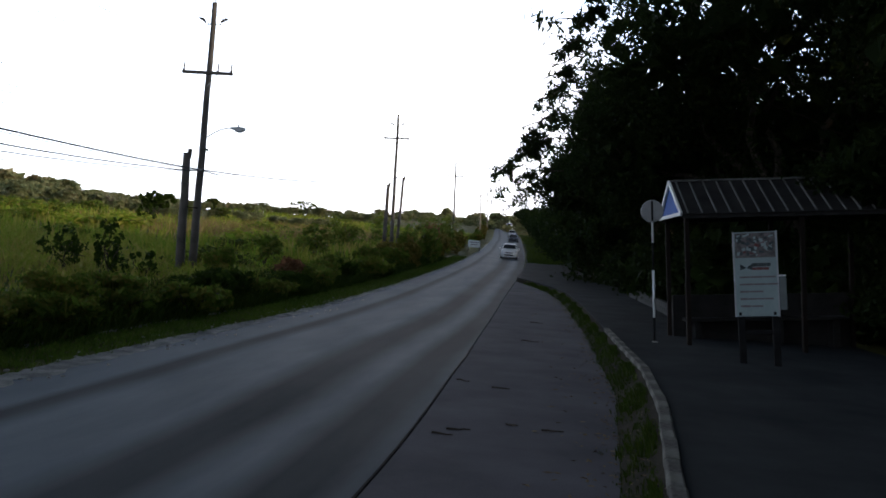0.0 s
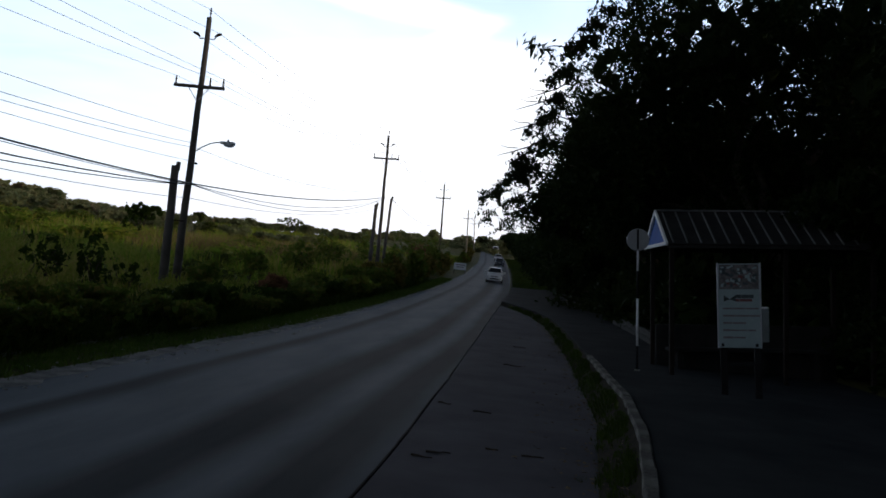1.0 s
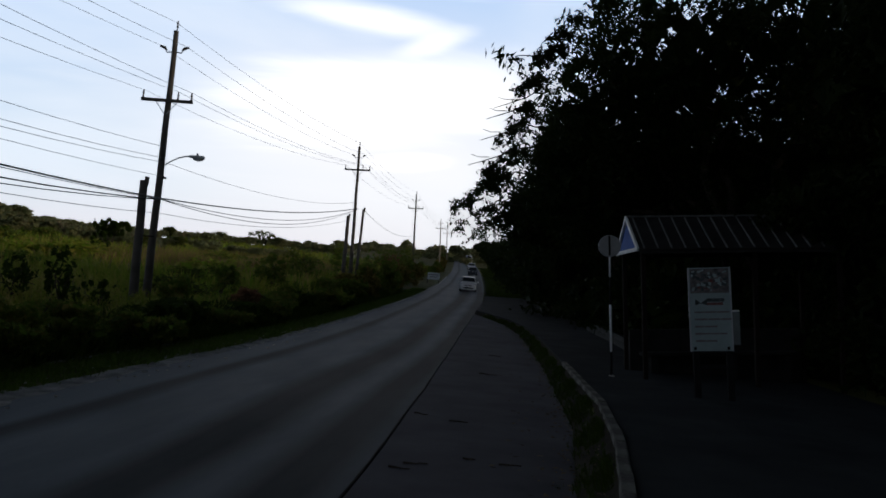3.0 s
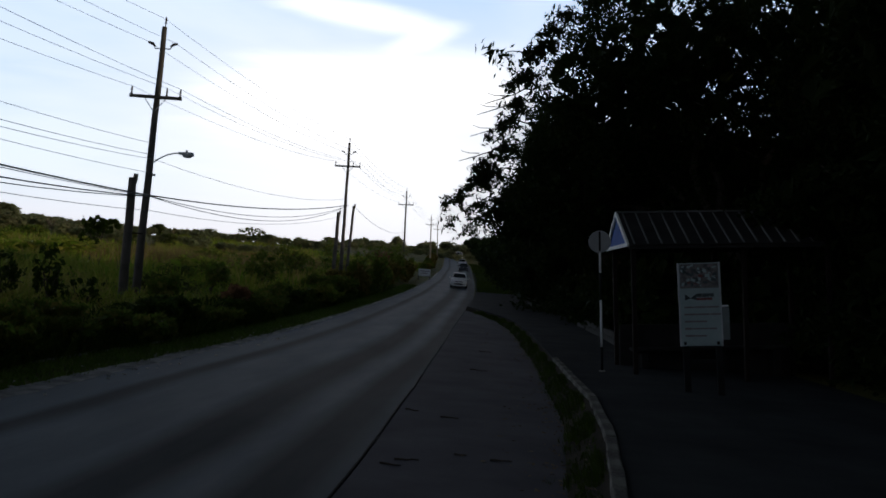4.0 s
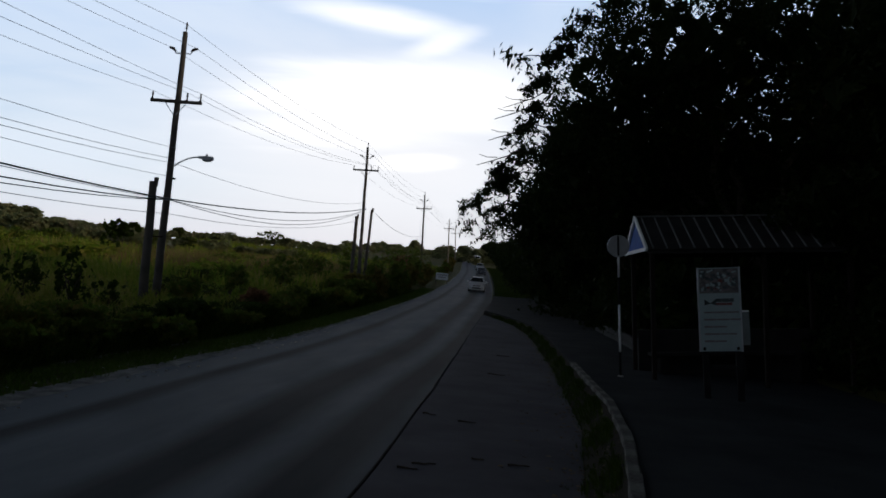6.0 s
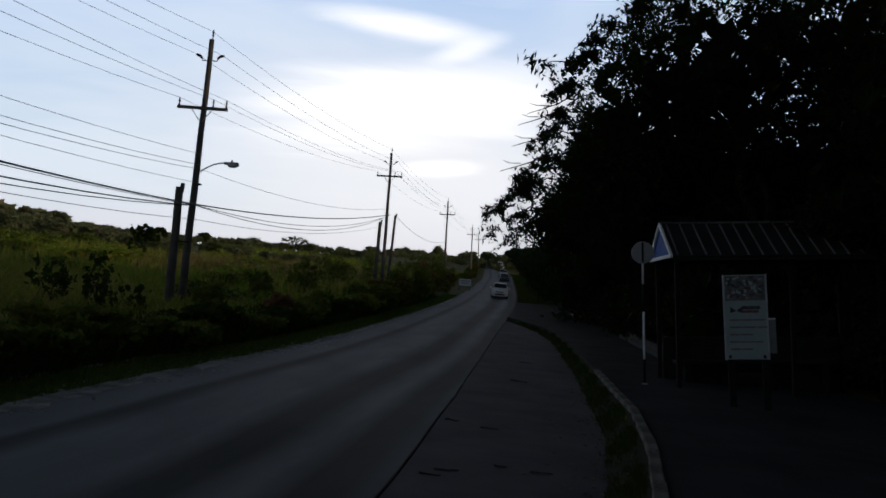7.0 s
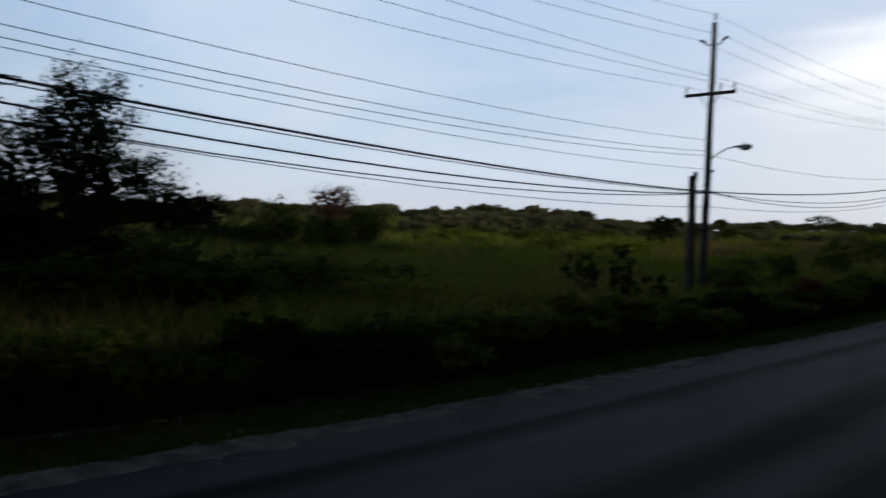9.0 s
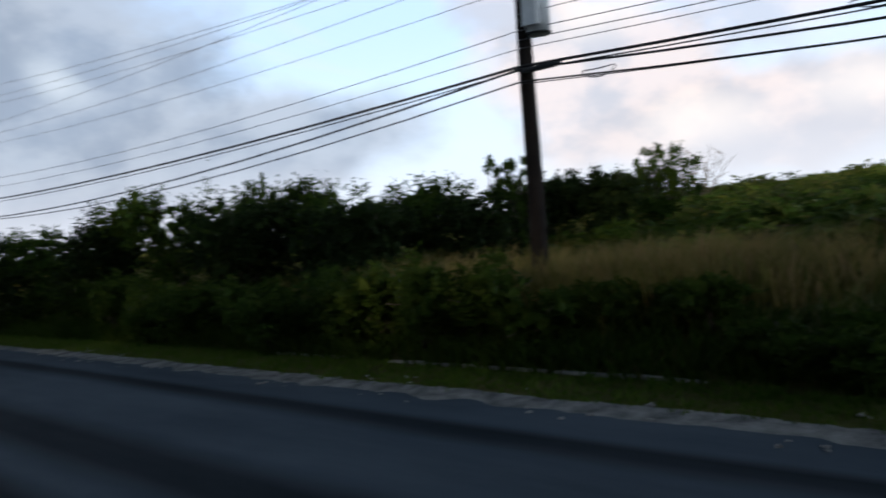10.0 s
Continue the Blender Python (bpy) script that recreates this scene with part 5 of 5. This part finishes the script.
low_run([(0, 5.3), (1, 4.54), (2, 4.66), (3, 7.85)], 0.20, 0.0255, 0.016, CABLE, "slack black telephone cable")
low_run([(2, 4.64), (3, 7.90)], 0.22, 0.0330, 0.016, CABLE, "slack black telephone cable between two poles")
low_run([(0, 5.1), (1, 4.76), (2, 4.66)], 0.22, 0.0225, 0.022, CABLE, "slack thick black telephone cable")
low_run([(1, 4.50), (2, 4.14), (3, 7.2)], 0.18, 0.0200, 0.010, CABLE, "low black drop cable")
# slack loops and the splice case by the transformer pole
a = hang(1, (4.70 - LINE[1][0].z) / (LINE[1][1] - LINE[1][0]).length, 0.25)
d = along(1)
part_ = part("splice_case", tubed([a + d * 0.15, a + d * 0.3, a + d * 0.85, a + d * 1.0], [0.02, 0.05, 0.05, 0.02], 8), CABLE)
tagged(part_, "black cable splice case beside the pole", "splice case")
for dist, size, drop in ((1.7, 0.32, 0.28), (6.0, 0.42, 0.16), (12.5, 0.36, 0.42)):
    c = a + d * dist - Vector((0, 0, drop))
    ring = [c + d * math.cos(t) * size + Vector((0, 0, math.sin(t) * 0.07 + 0.03 * math.cos(2 * t))) for t in np.linspace(0.3, 2 * math.pi - 0.1, 18)]
    ob = part("cable_loop", tubed(ring, 0.011, 5), CABLE)
    tagged(ob, "slack coil of black cable on the line", "cable loop", "cable loops")
g0, g1 = up_from(3.22, 5.28, 66.0), hang(4, 0.50, 0)
wire([g0, g1], 0.022, 0.016, CABLE, "slack cable from the stub pole onward")


# ---- bus stop sign, poster board, shelter ----
def lean_pose(p, toward_az, lean):
    """Upright things seen from azimuth toward_az, tipped to the side by lean degrees."""
    return pose(*p, 0, 0, toward_az) @ pose(0, 0, 0, 0, -lean, 0)


def pave_point(az, d):
    x, y = -math.sin(radians(az)) * d, math.cos(radians(az)) * d
    return Vector((x, y, float(grade(y) + rise(y) + 0.02 * (x - kerb(y)))))


def bus_stop():
    p = pave_point(-15.1, 18.6)
    holder = thing("bus_stop_sign", lean_pose(p, -15, 5.2), "round grey bus stop sign on a banded post", "sign")
    z = 0.0
    for h, mat in ((0.55, BLACK), (1.05, WHITE), (0.62, BLACK), (0.95, WHITE)):
        part("post_band", tubed([(0, 0, z), (0, 0, z + h)], 0.027, 10), mat, holder, smooth=True)
        z += h
    part("base_collar", tubed([(0, 0, -0.05), (0, 0, 0.03)], [0.09, 0.06], 10), CONCRETE, holder)
    bm = bmesh.new()
    bmesh.ops.create_cone(bm, cap_ends=True, segments=40, radius1=0.24, radius2=0.24, depth=0.02, matrix=pose(0, -0.05, 2.92, 90, 0, 0))
    disc = part("disc", bm, DISC, holder, "round faded grey sign disc")
    bm = bmesh.new()
    ring = [(0.238 * math.cos(t), -0.05, 2.92 + 0.238 * math.sin(t)) for t in np.linspace(0, 2 * math.pi, 41)]
    tube(bm, ring, 0.012, 5, False)
    part("rim", bm, STEEL, disc)
    part("clamp", boxed((0.10, 0.07, 0.05), (0, 0, 3.04), bevel=0.006), STEEL, holder)
    part("clamp", boxed((0.10, 0.07, 0.05), (0, 0, 2.80), bevel=0.006), STEEL, holder)
    part("stripe", boxed((0.045, 0.006, 0.44), (0, -0.064, 2.93)), BLACK, disc)


bus_stop()


def poster_board():
    p = pave_point(-21.9, 16.1)
    holder = thing("poster_board", lean_pose(p, -16, 6.3), "pale poster board standing on two dark legs", "poster board")
    W, H, z0 = 0.73, 1.57, 0.90
    panel = part("panel", boxed((W, 0.03, H), (0, 0, z0 + H / 2), bevel=0.006), POSTER, holder, "pale green-white printed poster panel")
    for s in (-1, 1):
        part("leg", boxed((0.125, 0.10, 1.2), (s * 0.30 + 0.02, 0.06, 0.56), bevel=0.01), BLACK, holder)
        part("frame_side", boxed((0.025, 0.045, H + 0.02), (s * (W / 2 + 0.012), 0.0, z0 + H / 2), bevel=0.005), STEEL, holder)
    part("crossbar", boxed((0.66, 0.05, 0.08), (0.02, 0.06, 0.60), bevel=0.01), BLACK, holder)
    rng = random.Random(5)
    front = -0.019
    # picture at the top: a collage of dark, pale and red print
    part("picture", boxed((W - 0.03, 0.004, 0.46), (0, front + 0.002, z0 + H - 0.25)), PICTURE, panel, "dark collage printed across the top")
    for k in range(70):
        x, z = rng.uniform(-0.30, 0.30), rng.uniform(H - 0.45, H - 0.05)
        low_part = z < H - 0.24
        mat = rng.choice((POSTER_RED, POSTER, POSTER_TEXT, POSTER_DARK)) if low_part else rng.choice((POSTER_DARK, POSTER_DARK, POSTER, POSTER_TEXT))
        part("print_patch", boxed((rng.uniform(0.02, 0.10), 0.003, rng.uniform(0.015, 0.07)), (x, front - 0.001 - 0.0001 * k, z0 + z), (0, rng.uniform(-40, 40), 0)), mat, panel)
    # emblem: two triangles, and two lines of print beside it
    for s in (-1, 1):
        bm = bmesh.new()
        vs = [bm.verts.new(q) for q in ((-0.27, front - 0.001, z0 + 0.98), (-0.27 + 0.0, front - 0.001, z0 + 0.98 - 0.12), (-0.16, front - 0.001, z0 + 0.92 - 0.02))]
        bm.faces.new(vs)
        r = bmesh.ops.extrude_face_region(bm, geom=bm.faces[:])
        bmesh.ops.translate(bm, verts=[v for v in r["geom"] if isinstance(v, bmesh.types.BMVert)], vec=(0, -0.003, 0))
        if s > 0:
            bmesh.ops.transform(bm, matrix=Matrix.Translation((-0.33, 0, 0)) @ Matrix.Diagonal((-1, 1, 1, 1)), verts=bm.verts)
            bmesh.ops.reverse_faces(bm, faces=bm.faces)
        part("emblem", bm, POSTER_DARK, panel)
    for z, tall_, mat, words in ((0.955, 0.065, POSTER_DARK, (0.10, 0.13, 0.08)), (0.885, 0.05, POSTER_RED, (0.06, 0.12, 0.10))):
        x = -0.06
        for wd in words:
            part("title_bar", boxed((wd, 0.004, tall_), (x + wd / 2, front, z0 + z)), mat, panel)
            x += wd + 0.004
    for k, wide_ in enumerate((0.56, 0.50, 0.26, 0.44, 0.34)):
        x = -0.29
        while x < -0.29 + wide_:
            wd = rng.uniform(0.12, 0.24)
            part("text_bar", boxed((wd, 0.004, rng.uniform(0.026, 0.038)), (x + wd / 2, front, z0 + 0.73 - 0.135 * k)), POSTER_TEXT, panel)
            x += wd + 0.012
    for x in (-0.30, 0.30):
        part("corner_clip", boxed((0.05, 0.05, 0.06), (x, -0.005, z0 + 0.05), bevel=0.008), BLACK, holder)
    # leaflet tube hung at the side
    part("leaflet_holder", boxed((0.13, 0.10, 0.62), (W / 2 + 0.09, 0.02, z0 + 0.42), bevel=0.012), PLASTIC, holder, "pale clear plastic leaflet box")
    part("leaflet_lid", boxed((0.12, 0.09, 0.03), (W / 2 + 0.09, 0.02, z0 + 0.745), bevel=0.006), WHITE, holder)


poster_board()


def bus_shelter():
    origin = up_from(-16.35, 0, 19.6)
    origin.z = float(grade(origin.y) + rise(origin.y)) + 0.02
    yaw = -4.0
    holder = thing("bus_shelter", pose(*origin, 0, 0, yaw) @ pose(0, 0, 0, 0, -5.5, 0), "open bus shelter with a ribbed metal roof and blue gable", "bus shelter")
    # local x runs along the ridge, y across; the gable stands at x = 0
    L, half, eave, ridge = 4.6, 1.12, 2.90, 3.66
    slope = math.atan2(ridge - eave, half)
    for s in (-1, 1):
        rl = math.hypot(half, ridge - eave) + 0.12
        cx, cz = s * (half / 2 + 0.03), (ridge + eave) / 2
        sheet_ = part("roof_sheet", boxed((L, rl, 0.03), (L / 2, cx, cz), (-s * math.degrees(slope), 0, 0), 0.005), SHEETING, holder, "dull ribbed roof sheet, trees' shade in its dark grey")
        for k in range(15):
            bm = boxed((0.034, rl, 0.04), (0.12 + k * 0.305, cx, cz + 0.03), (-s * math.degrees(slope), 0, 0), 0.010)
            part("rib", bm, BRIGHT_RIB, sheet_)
        part("barge_board", boxed((0.05, rl, 0.09), (-0.03, cx, cz), (-s * math.degrees(slope), 0, 0), 0.006), WHITE, holder, "white painted barge board")
        part("fascia", boxed((L, 0.03, 0.12), (L / 2, s * (half + 0.02), eave - 0.06), bevel=0.005), SHEETING, holder)
    bm = bmesh.new()
    tri = [(-0.0, -half + 0.05, eave), (-0.0, half - 0.05, eave), (-0.0, 0, ridge - 0.05)]
    vs = [bm.verts.new(q) for q in tri]
    f = bm.faces.new(vs)
    r = bmesh.ops.extrude_face_region(bm, geom=[f])
    bmesh.ops.translate(bm, verts=[v for v in r["geom"] if isinstance(v, bmesh.types.BMVert)], vec=(0.04, 0, 0))
    bmesh.ops.recalc_face_normals(bm, faces=bm.faces)
    part("gable", bm, BLUE, holder, "blue painted gable panel")
    part("gable_trim", boxed((0.05, 2 * half, 0.08), (-0.03, 0, eave - 0.02), bevel=0.006), WHITE, holder)
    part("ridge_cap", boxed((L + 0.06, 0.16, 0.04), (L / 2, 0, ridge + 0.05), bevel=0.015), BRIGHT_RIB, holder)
    # posts, back wall and bench carry the roof's shade in their dark colours
    for x in (0.12, 2.6, L - 0.12):
        for s in (-1, 1):
            part("post", boxed((0.10, 0.10, eave + 0.5), (x, s * (half - 0.1), eave / 2 - 0.25), bevel=0.01), DARK_WOOD, holder)
    part("back_wall", boxed((L - 0.4, 0.12, 1.3), (L / 2, half - 0.1, 0.35), bevel=0.01), SHADED_WALL, holder)
    part("bench", boxed((L - 0.8, 0.42, 0.08), (L / 2, half - 0.42, 0.42), bevel=0.012), SHADED_WALL, holder)
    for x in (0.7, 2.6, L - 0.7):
        part("bench_support", boxed((0.16, 0.34, 0.85), (x, half - 0.42, -0.04), bevel=0.01), SHADED_WALL, holder)


bus_shelter()


def low_wall():
    """A low whitewashed block wall behind the pavement, half lost in the undergrowth."""
    holder = thing("boundary_wall", Matrix(), "low stained whitewashed block wall behind the pavement, shade in its colour", "wall", kind="structure")
    rng = random.Random(33)
    a, b = Vector((7.0, 22.2)), Vector((8.5, 36.0))
    n = 34
    for course in range(2):
        for k in range(n):
            p0, p1 = a.lerp(b, (k + 0.5 * (course % 2)) / n), a.lerp(b, (k + 1 + 0.5 * (course % 2)) / n)
            c = (p0 + p1) / 2
            z = float(grade(c.y) + rise(c.y) + 0.02 * (c.x - kerb(c.y))) + 0.10 + course * 0.195
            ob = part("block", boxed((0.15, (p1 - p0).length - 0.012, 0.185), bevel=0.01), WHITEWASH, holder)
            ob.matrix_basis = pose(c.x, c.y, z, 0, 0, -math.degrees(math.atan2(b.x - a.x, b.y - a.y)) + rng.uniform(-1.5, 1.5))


low_wall()


# ---- cars ----
def car(x, y, heading, paint, label, tall=1.53, wide=1.70, long=4.2, van=False):
    """A hatchback or van: its front looks along local -y."""
    slope = math.degrees(math.atan2(float(grade(y + 2) - grade(y - 2)), 4))
    holder = thing("car", pose(x, y, float(grade(y)) + 0.006, slope, 0, heading), label, "car", "cars on the road")
    h, w_, l = tall, wide / 2, long / 2
    # stations along the car: y, height of bonnet or roof line, half width at the sill, at the shoulder, at the top
    if van:
        st = [(-l, 0.55, 0.86, 0.84, 0.80), (-l + 0.08, 0.95, 0.96, 0.95, 0.86), (-l + 0.55, 1.12, 1, 0.99, 0.86), (-l + 1.25, h - 0.05, 1, 0.98, 0.80), (-l + 1.7, h, 1, 0.98, 0.82), (l - 0.25, h, 1, 0.98, 0.82), (l - 0.04, h - 0.12, 0.98, 0.96, 0.80), (l, 0.6, 0.95, 0.93, 0.85)]
    else:
        st = [(-l, 0.52, 0.80, 0.80, 0.74), (-l + 0.10, 0.74, 0.94, 0.92, 0.82), (-l + 0.55, 0.90, 0.99, 0.97, 0.84), (-l + 1.10, 0.99, 1, 0.98, 0.84), (-l + 1.95, h - 0.06, 1, 0.98, 0.70), (-l + 2.35, h, 1, 0.98, 0.72), (l - 0.85, h - 0.05, 1, 0.98, 0.71), (l - 0.22, 1.05, 0.98, 0.95, 0.74), (l - 0.02, 0.86, 0.95, 0.92, 0.80), (l, 0.5, 0.92, 0.9, 0.84)]
    bm = bmesh.new()
    rings = []
    for yy, top_, a, b, c in st:
        sh = min(0.92, top_ - 0.06)
        half = [(a * w_ * 0.96, 0.22), (a * w_, 0.42), (b * w_, sh), (c * w_, top_ - 0.05), (c * w_ * 0.8, top_)]
        rings.append([bm.verts.new((px, yy, pz)) for px, pz in half] + [bm.verts.new((-px, yy, pz)) for px, pz in reversed(half)])
    for r0, r1 in zip(rings, rings[1:]):
        for k in range(len(r0) - 1):
            bm.faces.new((r0[k], r1[k], r1[k + 1], r0[k + 1]))
        bm.faces.new((r0[-1], r1[-1], r1[0], r0[0]))
    bm.faces.new(rings[0])
    bm.faces.new(list(reversed(rings[-1])))
    bmesh.ops.recalc_face_normals(bm, faces=bm.faces)
    body = part("body", bm, paint, holder, smooth=True)
    mod = body.modifiers.new("round", "BEVEL")
    mod.width, mod.segments, mod.limit_method = 0.035, 2, "ANGLE"

    def slab(name, corners, mat, parent=holder, thick=0.02, label_=""):
        """A thin pane over four corners, pushed outwards."""
        b2 = bmesh.new()
        vs_ = [b2.verts.new(q) for q in corners]
        f_ = b2.faces.new(vs_)
        b2.normal_update()
        nrm = f_.normal.copy()
        if nrm.dot(f_.calc_center_median() - Vector((0, 0, 0.7))) < 0:
            nrm = -nrm
        r_ = bmesh.ops.extrude_face_region(b2, geom=[f_])
        bmesh.ops.translate(b2, verts=[v for v in r_["geom"] if isinstance(v, bmesh.types.BMVert)], vec=nrm * thick)
        bmesh.ops.recalc_face_normals(b2, faces=b2.faces)
        return part(name, b2, mat, parent, label_)

    i0 = 2 if van else 3
    y0, t0 = st[i0][0], st[i0][1]
    y1, t1 = st[i0 + 1][0], st[i0 + 1][1]
    c0, c1 = st[i0][4] * w_, st[i0 + 1][4] * w_
    slab("windscreen", [(-c0 * 0.95, y0 + 0.07, t0 + 0.035), (c0 * 0.95, y0 + 0.07, t0 + 0.035), (c1 * 0.94, y1 - 0.02, t1 - 0.03), (-c1 * 0.94, y1 - 0.02, t1 - 0.03)], CAR_GLASS)
    for s in (-1, 1):
        sx = s * (w_ * 0.975)
        tx = s * (c1 * 1.0)
        for ya, yb, yc, yd in (((y0 + 0.25, y1 + 0.35, y1 + 0.35, y1 + 0.02)), ((y1 + 0.42, y1 + 1.35, y1 + 1.15, y1 + 0.42))):
            slab("side_window", [(sx, ya, 0.95), (sx, yb, 0.95), (tx * 1.03, yc, h - 0.12), (tx * 1.03, yd, h - 0.12)], CAR_GLASS)
        slab("headlight", [(s * w_ * 0.50, -l + 0.10, 0.62), (s * w_ * 0.86, -l + 0.16, 0.64), (s * w_ * 0.92, -l + 0.42, 0.84), (s * w_ * 0.62, -l + 0.22, 0.76)], HEADLIGHT, thick=0.025, label_="clear headlight")
        part("mirror", boxed((0.20, 0.09, 0.14), (s * (w_ + 0.10), y0 + 0.30, 1.02), bevel=0.03), paint, holder)
        b2 = bmesh.new()
        bmesh.ops.create_cone(b2, cap_ends=True, segments=12, radius1=0.055, radius2=0.055, depth=0.03, matrix=pose(s * w_ * 0.68, -l + 0.01, 0.42, 90, 0, 0))
        part("fog_lamp", b2, HEADLIGHT, holder)
        for yy in (-l + 0.80, l - 0.75):
            b2 = bmesh.new()
            bmesh.ops.create_cone(b2, cap_ends=True, segments=24, radius1=0.31, radius2=0.31, depth=0.20, matrix=pose(s * (w_ - 0.085), yy, 0.31, 0, 90, 0))
            bmesh.ops.bevel(b2, geom=[e for e in b2.edges if abs(e.verts[0].co.x - e.verts[1].co.x) < 0.01], offset=0.03, segments=2, affect="EDGES")
            tyre = part("tyre", b2, RUBBER, holder)
            b2 = bmesh.new()
            bmesh.ops.create_cone(b2, cap_ends=True, segments=20, radius1=0.20, radius2=0.18, depth=0.02, matrix=pose(s * (w_ + 0.018), yy, 0.31, 0, 90, 0))
            part("rim", b2, ALLOY, tyre)
    part("grille", boxed((w_ * 0.92, 0.05, 0.09), (0, -l + 0.035, 0.64), (-20, 0, 0), 0.015), BLACK, holder)
    part("air_intake", boxed((w_ * 1.1, 0.05, 0.13), (0, -l + 0.005, 0.40), bevel=0.02), BLACK, holder)
    part("number_plate", boxed((0.42, 0.02, 0.10), (0, -l - 0.025, 0.44), bevel=0.004), CAR_DARK, holder)
    part("badge", boxed((0.16, 0.03, 0.10), (0, -l + 0.02, 0.67), (-20, 0, 0), 0.02), ALLOY, holder)
    part("wiper", tubed([(-0.45, y0 + 0.09, t0 + 0.06), (0.1, y0 + 0.12, t0 + 0.09)], 0.010, 4), BLACK, holder)
    part("underbody", boxed((wide * 0.86, long * 0.9, 0.12), (0, 0, 0.22), bevel=0.02), BLACK, holder)


def lane_x(y, share):
    return float(left(y)) + float(lane(y)) * share


def lane_turn(y):
    return -math.degrees(math.atan2(float(left(y + 3) - left(y - 3)), 6))


car(lane_x(84, 0.70), 84, lane_turn(84), CAR_WHITE, "white hatchback driving towards the bus bay")
car(lane_x(150, 0.72), 150, lane_turn(150), CAR_DARK, "dark saloon car following on the road", 1.45)
car(lane_x(176, 0.70), 176, lane_turn(176), CAR_SILVER, "silver hatchback further up the road")
car(lane_x(222, 0.70), 222, lane_turn(222), CAR_WHITE, "white van near the top of the road", 2.1, 1.8, 4.8, True)


# ---- small things by the road ----
def field_notice():
    p = place(-2.15, 100, 0)
    holder = thing("notice_board", pose(*p, 0, 0, 8), "small white notice board on the far verge", "notice board")
    part("panel", boxed((1.5, 0.04, 0.85), (0, 0, 0.95), bevel=0.01), WHITE, holder)
    for x in (-0.7, 0.7):
        part("post", boxed((0.09, 0.09, 1.5), (x, 0.07, 0.55), bevel=0.01), POLE_WOOD, holder)
    part("print_bar", boxed((1.2, 0.006, 0.10), (0, -0.024, 1.12)), POSTER_TEXT, holder)
    part("print_bar", boxed((0.9, 0.006, 0.10), (0, -0.024, 0.85)), POSTER_TEXT, holder)


field_notice()


def small_scatter():
    rng = random.Random(91)
    # pale stones along the far road edge
    protos = []
    for k in range(5):
        bm = bmesh.new()
        bmesh.ops.create_icosphere(bm, subdivisions=2, radius=1.0)
        for v in bm.verts:
            v.co *= 0.75 + 0.5 * noise.noise(v.co * 1.3 + Vector((k * 7, 0, 0)))
        me = bpy.data.meshes.new("stone")
        bm.to_mesh(me)
        bm.free()
        me.materials.append(STONE)
        protos.append(me)
    for k in range(260):
        y = rng.uniform(-20, 30)
        x = float(left(y)) - rng.uniform(-0.7, 0.6)
        s = rng.uniform(0.012, 0.045)
        ob = new("stone", rng.choice(protos))
        ob.matrix_basis = pose(x, y, float(grade(y)) + s * 0.15, 0, 0, rng.uniform(0, 360)) @ Matrix.Diagonal((s * rng.uniform(1, 2.2), s, s * 0.7, 1))
        tagged(ob, "pale broken stone on the road edge", "stone", "stones on the road edge")
    # dead leaves in the bay and along the kerb
    pts, n = [], 1700
    for k in range(n):
        y = rng.uniform(4, 40)
        x = float(right(y)) + 0.35 - abs(rng.gauss(0, 0.35)) - (rng.uniform(0, 1.6) if rng.random() < 0.12 else 0)
        pts.append((x, y, max(float(grade(y)) + 0.012, float(land(x, y)) + 0.02)))
    g = np.random.default_rng(3)
    v, f = leaf_quads(np.array(pts), np.full(n, 0.10), 0.5, g)
    c = np.repeat(np.array(pts), 4, 0)
    v[:, 2] = c[:, 2] + (v[:, 2] - c[:, 2]) * 0.25
    ob = piece("dead_leaves", arrays("dead_leaves", v, f), LITTER)
    tagged(ob, "brown dead leaves along the kerb", "dead leaves", kind="stuff")
    # fallen sticks and pods in the bay
    for x, y, ln, rot in ((1.1, 13.1, 0.30, 80), (2.35, 20.4, 0.45, 84), (1.55, 10.2, 0.28, 88), (0.15, 9.6, 0.26, 75), (0.35, 9.9, 0.3, 95), (1.05, 10.4, 0.16, 70), (3.1, 25.5, 0.4, 80), (0.5, 13.6, 0.24, 70)):
        bm = bmesh.new()
        wood_mesh(bm, (-ln / 2, 0, 0), (ln / 2, 0, 0), 0.014, 0.007, rng, 4, 0.08, 5)
        ob = part("stick", bm, BARK)
        ob.matrix_basis = pose(x, y, float(grade(y)) + 0.018, 0, 0, rot - 90)
        tagged(ob, "fallen dry stick on the asphalt", "stick", "fallen sticks")


small_scatter()


def drain_edge():
    """A low broken concrete edging between the far verge and the scrub."""
    holder = thing("edging", Matrix(), "low broken concrete edging behind the verge", "edging", kind="structure")
    rng = random.Random(14)
    y = -14.0
    while y < 22:
        ln = rng.uniform(0.8, 1.6)
        if rng.random() < 0.55:
            x0, x1 = float(left(y)) - 1.5, float(left(y + ln)) - 1.5
            bm = boxed((0.07, ln * 0.95, 0.12), (0, 0, 0), bevel=0.02)
            ob = part("edging_stone", bm, GRAVEL, holder)
            ob.matrix_basis = pose((x0 + x1) / 2, y + ln / 2, float(land((x0 + x1) / 2, y + ln / 2)) - 0.01, rng.uniform(-2, 2), 0, -math.degrees(math.atan2(x1 - x0, ln)))
        y += ln


drain_edge()
